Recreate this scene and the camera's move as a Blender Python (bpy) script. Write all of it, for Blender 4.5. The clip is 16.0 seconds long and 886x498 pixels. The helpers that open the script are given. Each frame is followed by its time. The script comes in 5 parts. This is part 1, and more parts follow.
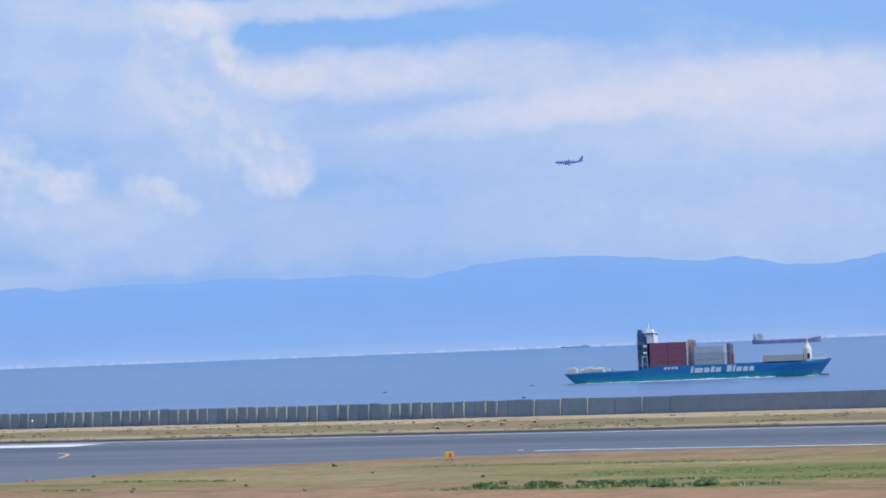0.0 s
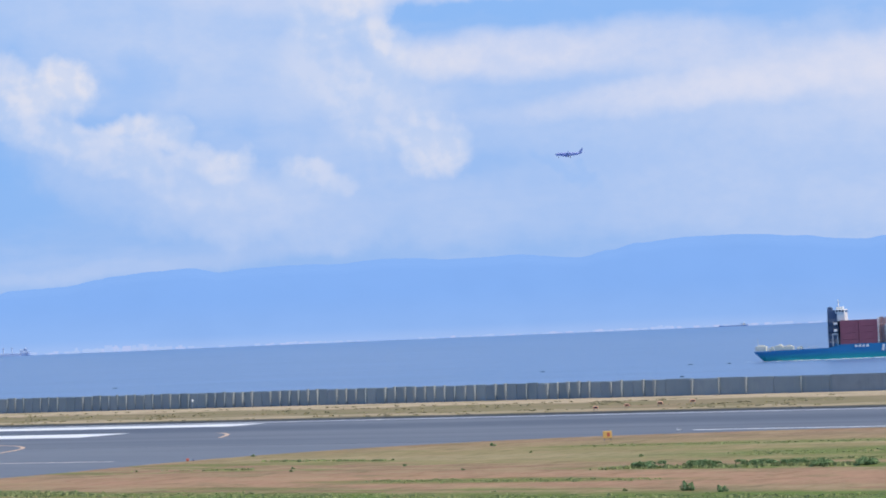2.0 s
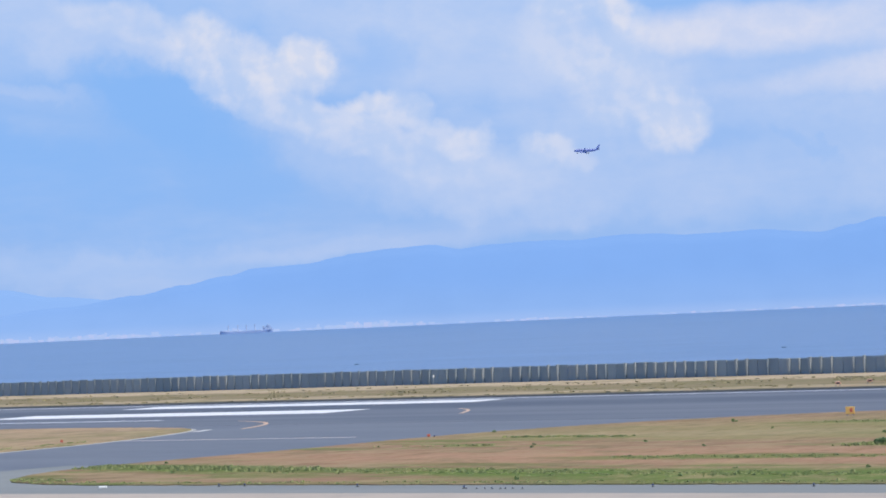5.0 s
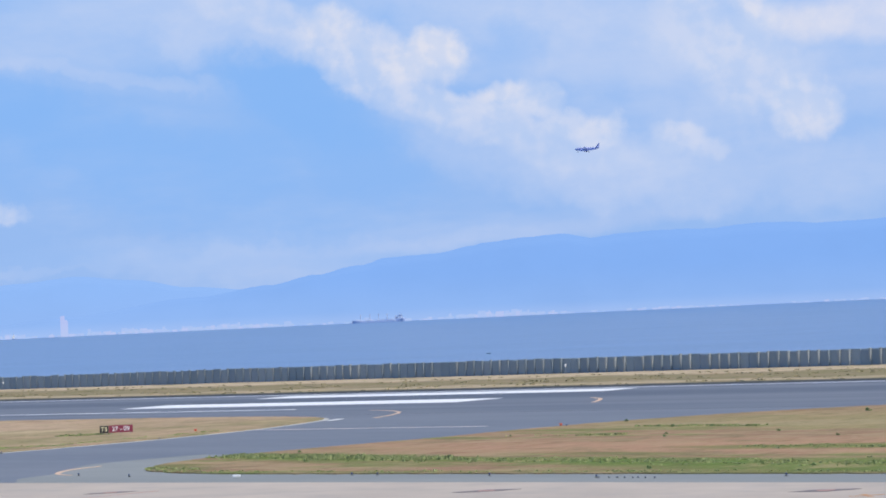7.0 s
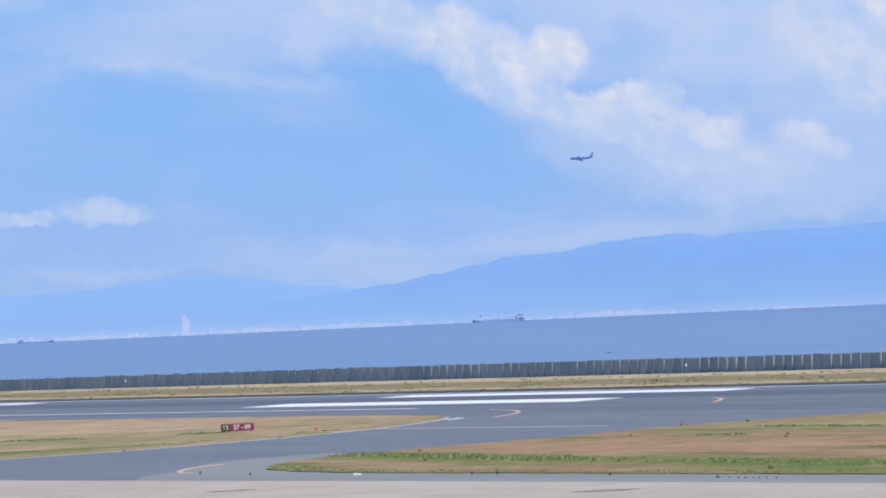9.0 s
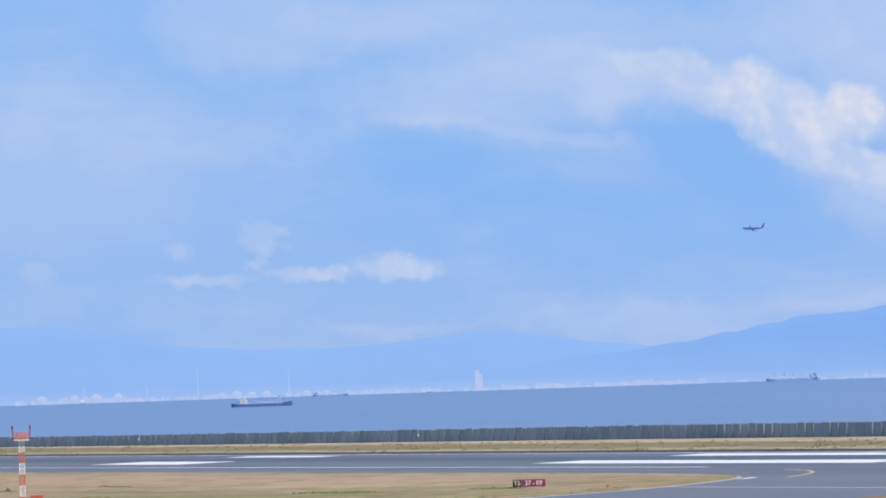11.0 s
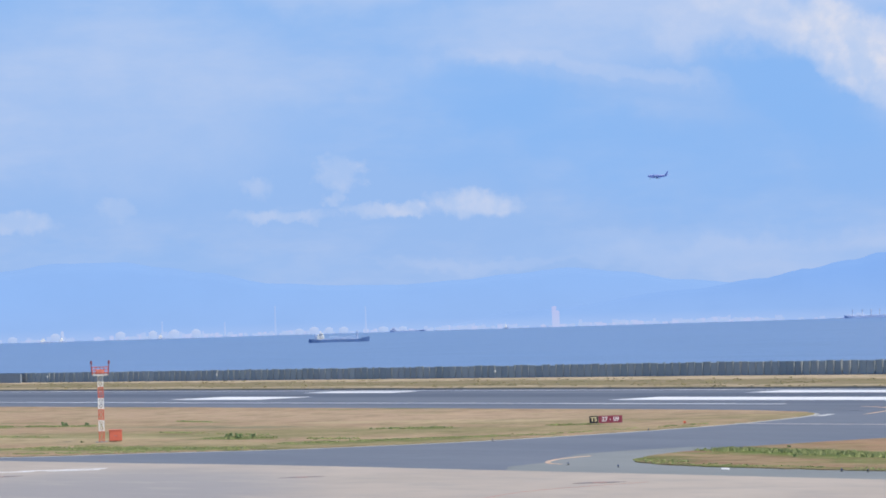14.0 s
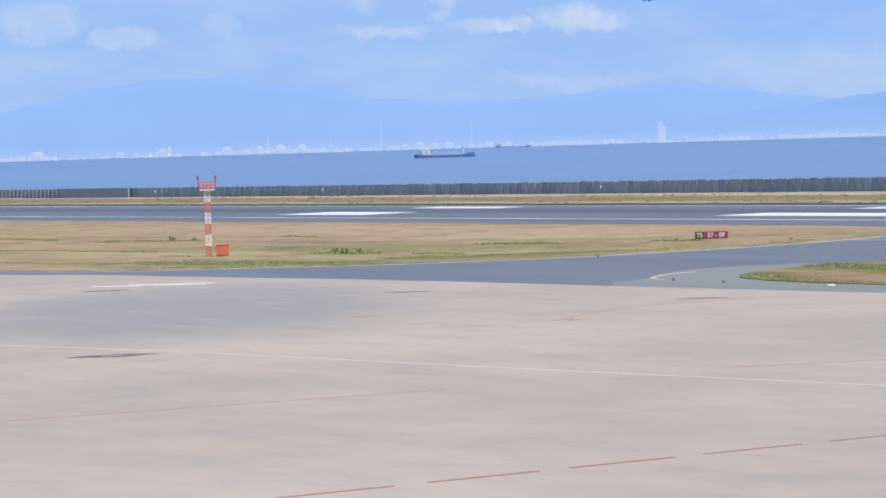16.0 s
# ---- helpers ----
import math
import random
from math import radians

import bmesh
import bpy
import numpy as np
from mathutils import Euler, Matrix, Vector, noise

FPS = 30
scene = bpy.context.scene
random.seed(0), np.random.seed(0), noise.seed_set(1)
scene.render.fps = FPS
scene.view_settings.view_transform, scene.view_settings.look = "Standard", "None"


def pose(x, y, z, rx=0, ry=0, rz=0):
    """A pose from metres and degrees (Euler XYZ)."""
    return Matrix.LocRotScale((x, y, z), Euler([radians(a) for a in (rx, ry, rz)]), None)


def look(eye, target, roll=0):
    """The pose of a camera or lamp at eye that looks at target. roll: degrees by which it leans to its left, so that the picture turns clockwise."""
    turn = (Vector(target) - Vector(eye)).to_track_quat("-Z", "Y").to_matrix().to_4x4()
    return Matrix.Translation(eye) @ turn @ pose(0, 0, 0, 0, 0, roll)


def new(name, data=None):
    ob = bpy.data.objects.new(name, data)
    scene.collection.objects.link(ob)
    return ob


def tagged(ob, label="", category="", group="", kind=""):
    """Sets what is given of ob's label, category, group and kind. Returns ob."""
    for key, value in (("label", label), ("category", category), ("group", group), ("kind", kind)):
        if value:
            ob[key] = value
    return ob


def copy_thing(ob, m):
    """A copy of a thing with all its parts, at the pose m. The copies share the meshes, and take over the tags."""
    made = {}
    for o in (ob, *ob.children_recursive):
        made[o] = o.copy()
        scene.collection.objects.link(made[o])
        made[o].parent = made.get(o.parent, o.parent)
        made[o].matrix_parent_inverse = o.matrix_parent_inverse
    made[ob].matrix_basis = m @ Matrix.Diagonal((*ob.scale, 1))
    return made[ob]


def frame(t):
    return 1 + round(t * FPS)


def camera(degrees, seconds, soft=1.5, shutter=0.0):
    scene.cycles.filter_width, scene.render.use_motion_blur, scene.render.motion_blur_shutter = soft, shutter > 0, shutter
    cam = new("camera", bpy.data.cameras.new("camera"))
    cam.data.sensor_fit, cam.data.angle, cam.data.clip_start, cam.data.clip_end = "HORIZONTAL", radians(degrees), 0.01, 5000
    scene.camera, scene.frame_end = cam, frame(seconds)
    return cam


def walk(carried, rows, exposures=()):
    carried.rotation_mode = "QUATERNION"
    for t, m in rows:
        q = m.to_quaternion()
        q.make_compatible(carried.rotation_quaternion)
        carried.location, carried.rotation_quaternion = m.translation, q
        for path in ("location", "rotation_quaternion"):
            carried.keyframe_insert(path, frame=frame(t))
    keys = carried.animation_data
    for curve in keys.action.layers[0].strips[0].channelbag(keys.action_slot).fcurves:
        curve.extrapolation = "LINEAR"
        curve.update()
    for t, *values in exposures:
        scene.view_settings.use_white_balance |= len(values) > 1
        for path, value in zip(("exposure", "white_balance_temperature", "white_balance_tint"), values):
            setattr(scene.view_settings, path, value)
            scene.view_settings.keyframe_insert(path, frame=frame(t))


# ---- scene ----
# One telephoto lens; the camera stands on a terminal deck and pans along the airfield.
EYE_H = 13.92
cam = camera(17.82, 16.0, soft=1.8)
# seconds, heading (degrees left of +Y), pitch, roll
PAN = [
    (0.0, 27.454, 1.921, -2.202), (0.5, 28.253, 1.820, -2.259), (1.0, 29.044, 1.732, -2.241),
    (1.5, 29.857, 1.663, -2.316), (2.0, 30.654, 1.632, -2.373), (2.5, 31.444, 1.639, -2.376),
    (3.0, 32.191, 1.599, -2.378), (3.5, 33.071, 1.535, -2.460), (4.0, 33.939, 1.452, -2.493),
    (4.5, 34.802, 1.398, -2.560), (4.7, 35.101, 1.375, -2.560), (6.8, 37.931, 1.272, -2.640),
    (7.0, 38.203, 1.249, -2.660), (7.5, 38.836, 1.239, -2.640), (8.0, 39.465, 1.216, -2.714),
    (8.5, 40.083, 1.231, -2.740), (9.0, 40.640, 1.345, -2.579), (9.5, 41.467, 1.900, -2.248),
    (10.0, 43.219, 2.753, -1.852), (10.2, 44.072, 2.970, -1.831), (12.3, 48.150, 1.915, -1.660),
    (12.5, 48.154, 1.800, -1.661), (13.0, 48.148, 1.594, -1.700), (13.5, 48.140, 1.523, -1.700),
    (14.0, 48.141, 1.474, -1.735), (14.5, 48.152, 1.441, -1.736), (15.0, 48.461, 1.097, -1.720),
    (15.5, 49.260, -0.376, -1.653), (16.0, 50.391, -2.201, -1.679),
]
walk(cam, [(t, pose(0, 0, EYE_H, 90 + p, 0, a) @ pose(0, 0, 0, 0, 0, r)) for t, a, p, r in PAN],
     exposures=[(0.0, -0.06, 6350, 10), (0.7, 0.0, 6500, 10), (9.0, 0.0, 6500, 10), (9.5, 0.03, 6500, 10), (10.0, -0.06, 6500, 10), (10.2, -0.05, 6500, 10),
                (12.3, 0.0, 6680, 10), (15.0, 0.0, 6650, 10), (15.5, -0.06, 6450, 10), (16.0, 0.1, 6750, 10)])

# ---------------------------------------------------------------- world, sun, exposure


class Nodes:
    """Short hand for building node trees."""

    def __init__(self, tree):
        self.tree = tree

    def add(self, kind, **values):
        n = self.tree.nodes.new(kind)
        for k, v in values.items():
            setattr(n, k, v)
        return n

    def link(self, a, b):
        self.tree.links.new(a, b)

    def put(self, socket, value):
        if isinstance(value, bpy.types.NodeSocket):
            self.link(value, socket)
        else:
            socket.default_value = value

    def math(self, op, a, b=0.0, c=0.0, clamp=False):
        n = self.add("ShaderNodeMath", operation=op, use_clamp=clamp)
        for s, v in zip(n.inputs, (a, b, c)):
            self.put(s, v)
        return n.outputs[0]

    def ramp(self, v, lo, hi, a=0.0, b=1.0, smooth=True):
        n = self.add("ShaderNodeMapRange", interpolation_type="SMOOTHSTEP" if smooth else "LINEAR")
        for s, x in zip(n.inputs, (v, lo, hi, a, b)):
            self.put(s, x)
        return n.outputs[0]

    def mix(self, f, a, b, blend="MIX"):
        n = self.add("ShaderNodeMix", data_type="RGBA", blend_type=blend)
        self.put(n.inputs[0], f)
        self.put(n.inputs[6], (*a, 1) if isinstance(a, tuple) else a)
        self.put(n.inputs[7], (*b, 1) if isinstance(b, tuple) else b)
        return n.outputs[2]

    def noise(self, vec, scale, detail=4.0, rough=0.55, dist=0.0):
        n = self.add("ShaderNodeTexNoise")
        if vec is not None:
            self.link(vec, n.inputs["Vector"])
        for k, x in (("Scale", scale), ("Detail", detail), ("Roughness", rough), ("Distortion", dist)):
            n.inputs[k].default_value = x
        return n.outputs["Fac"]

    def combine(self, x, y, z):
        n = self.add("ShaderNodeCombineXYZ")
        for s, v in zip(n.inputs, (x, y, z)):
            self.put(s, v)
        return n.outputs[0]


SUN_AZ, SUN_EL = -82.0, 50.0          # degrees left of +Y, degrees up


def make_world():
    world = bpy.data.worlds.new("sky")
    world.use_nodes = True
    scene.world = world
    t = world.node_tree
    t.nodes.clear()
    N = Nodes(t)
    out = N.add("ShaderNodeOutputWorld")
    bg = N.add("ShaderNodeBackground")
    N.link(bg.outputs[0], out.inputs[0])
    tc = N.add("ShaderNodeTexCoord")
    sep = N.add("ShaderNodeSeparateXYZ")
    N.link(tc.outputs["Generated"], sep.inputs[0])
    x, y, z = sep.outputs
    az = N.math("MULTIPLY", N.math("ARCTAN2", N.math("MULTIPLY", x, -1.0), y), 57.29578)
    el = N.math("MULTIPLY", N.math("ARCSINE", z), 57.29578)
    sky = N.add("ShaderNodeTexSky", sky_type="NISHITA", sun_disc=False, sun_elevation=radians(SUN_EL),
                sun_rotation=radians(-SUN_AZ), air_density=1.0, dust_density=0.4, ozone_density=3.0)
    nish = N.mix(1.0, sky.outputs[0], (0.11, 0.11, 0.11), "MULTIPLY")
    # hazy summer air thickens towards the horizon
    haze = N.mix(N.ramp(el, 0.0, 9.0), (0.30, 0.49, 0.875), (0.275, 0.495, 0.91))
    base = N.mix(N.ramp(el, 4.0, 55.0, 0.97, 0.25), nish, haze)
    # ragged cloud edges: shift the angles by two scales of noise
    w1 = N.math("SUBTRACT", N.noise(N.combine(az, el, 0.0), 0.85, 7.0, 0.56), 0.5)
    w2 = N.math("SUBTRACT", N.noise(N.combine(el, az, 7.7), 0.85, 7.0, 0.56), 0.5)

    def shifted(k):
        return N.combine(N.math("ADD", az, N.math("MULTIPLY", w1, k)), N.math("ADD", el, N.math("MULTIPLY", w2, k * 0.75)), 1.0)
    loose, firm = shifted(1.9), shifted(1.25)

    def total(blobs, vec, lo, hi):
        """How much of a group of clouds lies in a direction."""
        left = None
        for a, e, ra, re, tilt, power in blobs:
            c, n = math.cos(radians(tilt)), math.sin(radians(tilt))
            axes = []
            for px, py in ((c / ra, n / ra), (-n / re, c / re)):
                dot = N.add("ShaderNodeVectorMath", operation="DOT_PRODUCT")
                N.link(vec, dot.inputs[0])
                dot.inputs[1].default_value = (px, py, -(px * a + py * e))
                axes.append(dot.outputs["Value"])
            u, v = axes
            k = N.ramp(N.math("MULTIPLY_ADD", u, u, N.math("MULTIPLY", v, v)), lo, hi, 1.0 - power, 1.0)
            left = k if left is None else N.math("MULTIPLY", left, k)
        return N.math("SUBTRACT", 1.0, left)

    thin = N.ramp(N.noise(N.combine(N.math("MULTIPLY", az, 0.16), N.math("MULTIPLY", el, 0.5), 3.0), 1.0, 5.0, 0.6), 0.42, 0.75, 0.0, 0.4)
    fine = N.ramp(N.noise(N.combine(az, N.math("MULTIPLY", el, 1.4), 5.0), 1.3, 6.0, 0.62), 0.3, 0.72, 0.72, 1.0)
    clear = total(CLEAR_EAST + CLEAR_WEST, loose, 0.05, 1.35)
    veil = N.math("MULTIPLY", total(VEILS_EAST + VEILS_WEST, loose, 0.05, 1.4), fine)
    veil = N.math("SUBTRACT", N.math("ADD", veil, thin), N.math("MULTIPLY", veil, thin))
    veil = N.math("MULTIPLY", veil, N.math("SUBTRACT", 1.0, N.math("MULTIPLY", clear, 0.8)))
    streak = N.math("MULTIPLY", total(STREAKS, shifted(0.75), 0.0, 1.8), fine)
    heap = total(HEAPS_EAST + HEAPS_MID, firm, 0.3, 1.3)
    f1 = N.math("SUBTRACT", N.noise(N.combine(az, el, 11.0), 2.4, 6.0, 0.6), 0.5)
    f2 = N.math("SUBTRACT", N.noise(N.combine(el, az, 17.0), 2.4, 6.0, 0.6), 0.5)
    curled = N.combine(N.math("ADD", az, N.math("MULTIPLY", f1, 1.1)), N.math("ADD", el, N.math("MULTIPLY", f2, 0.55)), 1.0)
    small = N.math("MULTIPLY", total(HEAPS_WEST, curled, 0.1, 1.5), 0.82)
    heap = N.math("SUBTRACT", N.math("ADD", heap, small), N.math("MULTIPLY", heap, small))
    lit = total(SUNLIT, firm, 0.0, 1.7)
    # heaped clouds: bulges are bright towards the sun and blue-grey away from it
    here = N.noise(N.combine(az, el, 2.0), 1.15, 5.0, 0.5)
    sunward = N.noise(N.combine(N.math("ADD", az, -0.16), N.math("ADD", el, 0.13), 2.0), 1.15, 5.0, 0.5)
    relief = N.ramp(N.math("SUBTRACT", here, sunward), -0.13, 0.15)
    base = N.mix(N.math("MULTIPLY", clear, 0.6), base, (0.21, 0.46, 0.92))
    col = N.mix(N.math("MULTIPLY", veil, 0.9), base, (0.60, 0.68, 0.885))
    col = N.mix(N.math("MULTIPLY", streak, 0.85), col, (0.755, 0.76, 0.875))
    col = N.mix(N.math("MULTIPLY", heap, N.ramp(relief, 0.0, 1.0, 0.74, 0.9)), col, N.mix(relief, (0.545, 0.655, 0.885), (0.685, 0.73, 0.88)))
    col = N.mix(N.math("MULTIPLY", N.math("MULTIPLY", lit, N.ramp(relief, 0.1, 0.8, 0.68, 1.0)), 0.6), col, (0.83, 0.805, 0.85))
    N.link(col, bg.inputs[0])
    bg.inputs[1].default_value = 1.0


# clouds and clear patches: azimuth, elevation, half widths, tilt (degrees), density
STREAKS = [
    (29.43, 5.55, 2.29, 0.48, 0.2, 0.8), (26.55, 5.62, 2.98, 0.52, -0.8, 0.7), (21.43, 4.99, 4.81, 0.57, -2.8, 0.8), (24.87, 4.69, 4.35, 0.34, -4.8, 0.6),
    (19.41, 4.44, 2.98, 0.8, -0.8, 0.6), (29.84, 6.89, 3.21, 0.25, 0.2, 0.75), (33.95, 6.94, 2.29, 0.46, 2.2, 0.4), (36.45, 1.52, 3.44, 0.18, -3.4, 0.14),
    (37.43, 1.59, 4.35, 0.25, -2.3, 0.14), (45.11, 4.96, 2.52, 0.27, 10.7, 0.12),
]
VEILS_EAST = [
    (22.07, 3.32, 6.42, 2.29, 2.2, 0.6), (20.87, 4.74, 5.73, 1.26, -0.8, 0.5), (28.32, 4.6, 3.78, 1.26, -1.8, 0.45), (27.82, 2.52, 4.81, 0.92, -0.8, 0.28),
    (19.85, 2.08, 3.44, 0.8, 2.2, 0.4), (34.58, 5.14, 2.52, 1.37, 2.2, 0.15), (36.26, 3.08, 3.44, 1.03, 14.6, 0.42), (32.27, 2.56, 4.01, 1.03, 2.6, 0.24),
    (35.01, 5.43, 2.98, 1.03, 2.6, 0.4), (42.61, 1.18, 2.98, 0.46, 0.6, 0.18), (42.19, 5.81, 1.83, 0.8, 2.6, 0.4), (43.73, 1.4, 3.44, 0.46, -1.3, 0.2),
]
VEILS_WEST = [
    (45.41, 5.82, 3.44, 0.8, 2.7, 0.35), (32.32, 4.49, 2.29, 1.15, 2.7, 0.4), (34.12, 2.55, 2.86, 0.8, 7.7, 0.4), (44.69, 4.99, 2.86, 0.21, 9.9, 0.25),
    (40.79, 1.31, 4.01, 0.29, -2.1, 0.12), (45.19, 7.17, 4.58, 0.92, 6.9, 0.3), (36.6, 6.63, 4.81, 1.26, 1.9, 0.6), (50.34, 7.28, 2.29, 1.03, 6.9, 0.35),
    (54.75, 4.72, 4.81, 1.95, 1.7, 0.3), (42.69, 5.97, 2.86, 0.69, 11.7, 0.35), (42.27, 1.35, 4.01, 0.25, -1.3, 0.12), (47.42, 1.16, 2.29, 0.14, 1.7, 0.2),
]
HEAPS_EAST = [
    (32.83, 6.57, 1.03, 0.8, 2.2, 0.7), (32.01, 6.43, 0.57, 0.57, 2.2, 0.75), (32.52, 5.43, 1.49, 0.92, 2.2, 0.55), (31.43, 5.73, 0.57, 0.52, 2.2, 0.65),
    (31.75, 4.61, 1.26, 0.92, 2.2, 0.6), (30.87, 3.78, 0.8, 0.69, 2.2, 0.75), (32.14, 3.48, 1.72, 0.69, 2.2, 0.22), (33.46, 3.06, 1.03, 0.52, 2.2, 0.22),
    (35.66, 3.74, 0.57, 0.37, 2.6, 0.7), (34.87, 3.53, 0.57, 0.4, 2.6, 0.8), (35.69, 3.17, 1.6, 0.52, 12.6, 0.38), (33.39, 3.24, 0.69, 0.32, 2.6, 0.45),
    (32.71, 3.03, 0.57, 0.23, 2.6, 0.35),
]
HEAPS_MID = [
    (41.5, 6.11, 1.72, 0.46, 12.7, 0.5), (40.16, 5.63, 0.86, 0.63, 22.6, 0.75), (39.15, 5.14, 0.97, 0.57, 22.6, 0.8), (38.24, 5.16, 0.74, 0.57, 2.6, 0.9),
    (38.84, 4.44, 1.72, 0.57, 22.6, 0.55), (36.9, 4.19, 0.74, 0.48, 2.6, 0.75), (36.33, 4.23, 0.57, 0.4, 2.6, 0.75), (37.49, 3.82, 1.49, 0.52, 20.6, 0.55),
    (39.85, 4.94, 1.72, 0.46, 27.6, 0.5),
]
HEAPS_WEST = [
    (47.49, 2.4, 0.97, 0.27, 2.7, 0.58), (48.84, 2.33, 0.34, 0.16, 2.7, 0.52), (50.23, 3.07, 0.46, 0.39, 1.7, 0.52), (51.89, 2.83, 0.37, 0.21, 1.7, 0.32),
    (50.33, 2.53, 0.3, 0.18, 1.7, 0.42), (51.4, 2.23, 1.03, 0.15, 1.7, 0.46), (49.22, 2.28, 0.92, 0.15, 1.7, 0.52), (47.38, 2.34, 0.86, 0.26, 1.7, 0.58),
    (54.75, 2.48, 0.41, 0.27, 1.7, 0.36), (56.67, 2.22, 0.69, 0.23, 1.7, 0.58), (58.36, 2.59, 0.92, 0.46, 1.7, 0.46),
]
SUNLIT = [
    (32.36, 6.84, 0.57, 0.4, 2.2, 0.8), (30.58, 5.37, 0.8, 0.34, 2.2, 0.6), (38.17, 5.31, 0.52, 0.4, 2.6, 1.0), (38.82, 5.01, 0.8, 0.29, 22.6, 0.7),
    (36.9, 4.39, 0.52, 0.23, 2.6, 0.7), (34.92, 3.68, 0.52, 0.25, 2.6, 0.35), (30.74, 3.57, 0.57, 0.46, 2.6, 0.45), (33.38, 3.35, 0.46, 0.17, 2.6, 0.3),
    (31.77, 5.96, 0.34, 0.4, 2.6, 0.7), (40.15, 5.74, 0.69, 0.34, 22.6, 0.6),
]
CLEAR_EAST = [
    (29.85, 6.48, 2.29, 0.18, 1.2, 0.35), (23.66, 6.29, 5.73, 0.4, 0.2, 0.2), (27.97, 3.1, 0.8, 0.21, 32.2, 0.35), (41.01, 4.41, 1.49, 0.8, 22.6, 0.8),
    (41.96, 3.31, 1.37, 0.92, 2.6, 0.5), (39.79, 3.68, 1.37, 0.52, 22.6, 0.5), (36.74, 5.27, 0.8, 0.63, 2.6, 0.4), (41.44, 2.15, 2.86, 0.69, 2.6, 0.4),
]
CLEAR_WEST = [
    (42.02, 1.43, 5.96, 0.46, -1.3, 0.35), (41.02, 4.27, 1.95, 0.86, 27.7, 0.75), (39.82, 2.95, 1.83, 0.69, 17.7, 0.6), (47.17, 4.41, 1.83, 0.69, 7.7, 0.5),
    (43.83, 3.02, 2.86, 1.03, 2.7, 0.4), (46.99, 4.6, 1.83, 0.69, 6.9, 0.5), (45.31, 3.29, 4.01, 0.92, 1.9, 0.35), (47.32, 4.54, 2.86, 0.8, 16.7, 0.55),
    (45.05, 3.55, 2.52, 0.69, 11.7, 0.5), (49.06, 3.9, 3.44, 0.69, 6.7, 0.3), (53.7, 1.28, 4.58, 0.46, 1.7, 0.3),
]
make_world()
sun = new("sun", bpy.data.lights.new("sun", "SUN"))
sun.data.energy, sun.data.angle, sun.data.color = 3.7, radians(1.5), (1.0, 0.92, 0.82)
_d = Vector((-math.sin(radians(SUN_AZ)) * math.cos(radians(SUN_EL)), math.cos(radians(SUN_AZ)) * math.cos(radians(SUN_EL)), math.sin(radians(SUN_EL))))
sun.matrix_world = look(_d * 300, (0, 0, 0))

# ---------------------------------------------------------------- materials


def material(name, build):
    m = bpy.data.materials.new(name)
    m.use_nodes = True
    t = m.node_tree
    t.nodes.clear()
    N = Nodes(t)
    out = N.add("ShaderNodeOutputMaterial")
    b = N.add("ShaderNodeBsdfPrincipled")
    N.link(b.outputs[0], out.inputs[0])
    N.b = b
    geo = N.add("ShaderNodeNewGeometry")
    N.pos = geo.outputs["Position"]
    tc = N.add("ShaderNodeTexCoord")
    N.obj = tc.outputs["Object"]
    N.isle = geo.outputs["Random Per Island"]
    N.rnd = N.add("ShaderNodeObjectInfo").outputs["Random"]
    build(N)
    return m


def bump(N, height, strength=0.3, dist=0.05):
    n = N.add("ShaderNodeBump")
    n.inputs["Strength"].default_value, n.inputs["Distance"].default_value = strength, dist
    N.link(height, n.inputs["Height"])
    N.link(n.outputs[0], N.b.inputs["Normal"])


def scaled(N, vec, sx, sy, sz=1.0):
    n = N.add("ShaderNodeVectorMath", operation="MULTIPLY")
    N.link(vec, n.inputs[0])
    n.inputs[1].default_value = (sx, sy, sz)
    return n.outputs[0]


def painted(name, col, rough=0.5, metal=0.0, grime=0.25, scale=1.5):
    """Paint or plain stuff with grain and weathering at two scales."""
    def build(N):
        a = N.noise(N.obj, scale, 6.0, 0.6)
        c = N.noise(scaled(N, N.obj, 6, 6, 0.7), scale, 3.0, 0.6)
        dark = tuple(v * 0.62 for v in col)
        k = N.math("MULTIPLY", N.math("ADD", N.ramp(a, 0.4, 0.75), N.ramp(c, 0.5, 0.8)), grime)
        N.link(N.mix(k, col, dark), N.b.inputs["Base Color"])
        N.b.inputs["Roughness"].default_value, N.b.inputs["Metallic"].default_value = rough, metal
        bump(N, c, 0.15, 0.02)
    return material(name, build)


def asphalt(name, c1, c2, rough=0.75):
    def build(N):
        big = N.noise(scaled(N, N.pos, 0.018, 0.10), 1.0, 5.0, 0.6)
        mid = N.noise(scaled(N, N.pos, 0.25, 1.1), 1.0, 4.0, 0.6)
        grit = N.noise(N.pos, 14.0, 3.0, 0.7)
        k = N.math("ADD", N.math("MULTIPLY", N.ramp(big, 0.3, 0.7), 0.6), N.math("MULTIPLY", N.ramp(mid, 0.3, 0.75), 0.4))
        col = N.mix(k, c1, c2)
        col = N.mix(N.math("MULTIPLY", grit, 0.25), col, tuple(v * 0.6 for v in c1))
        N.link(col, N.b.inputs["Base Color"])
        N.b.inputs["Roughness"].default_value = rough
        bump(N, grit, 0.25, 0.01)
    return material(name, build)


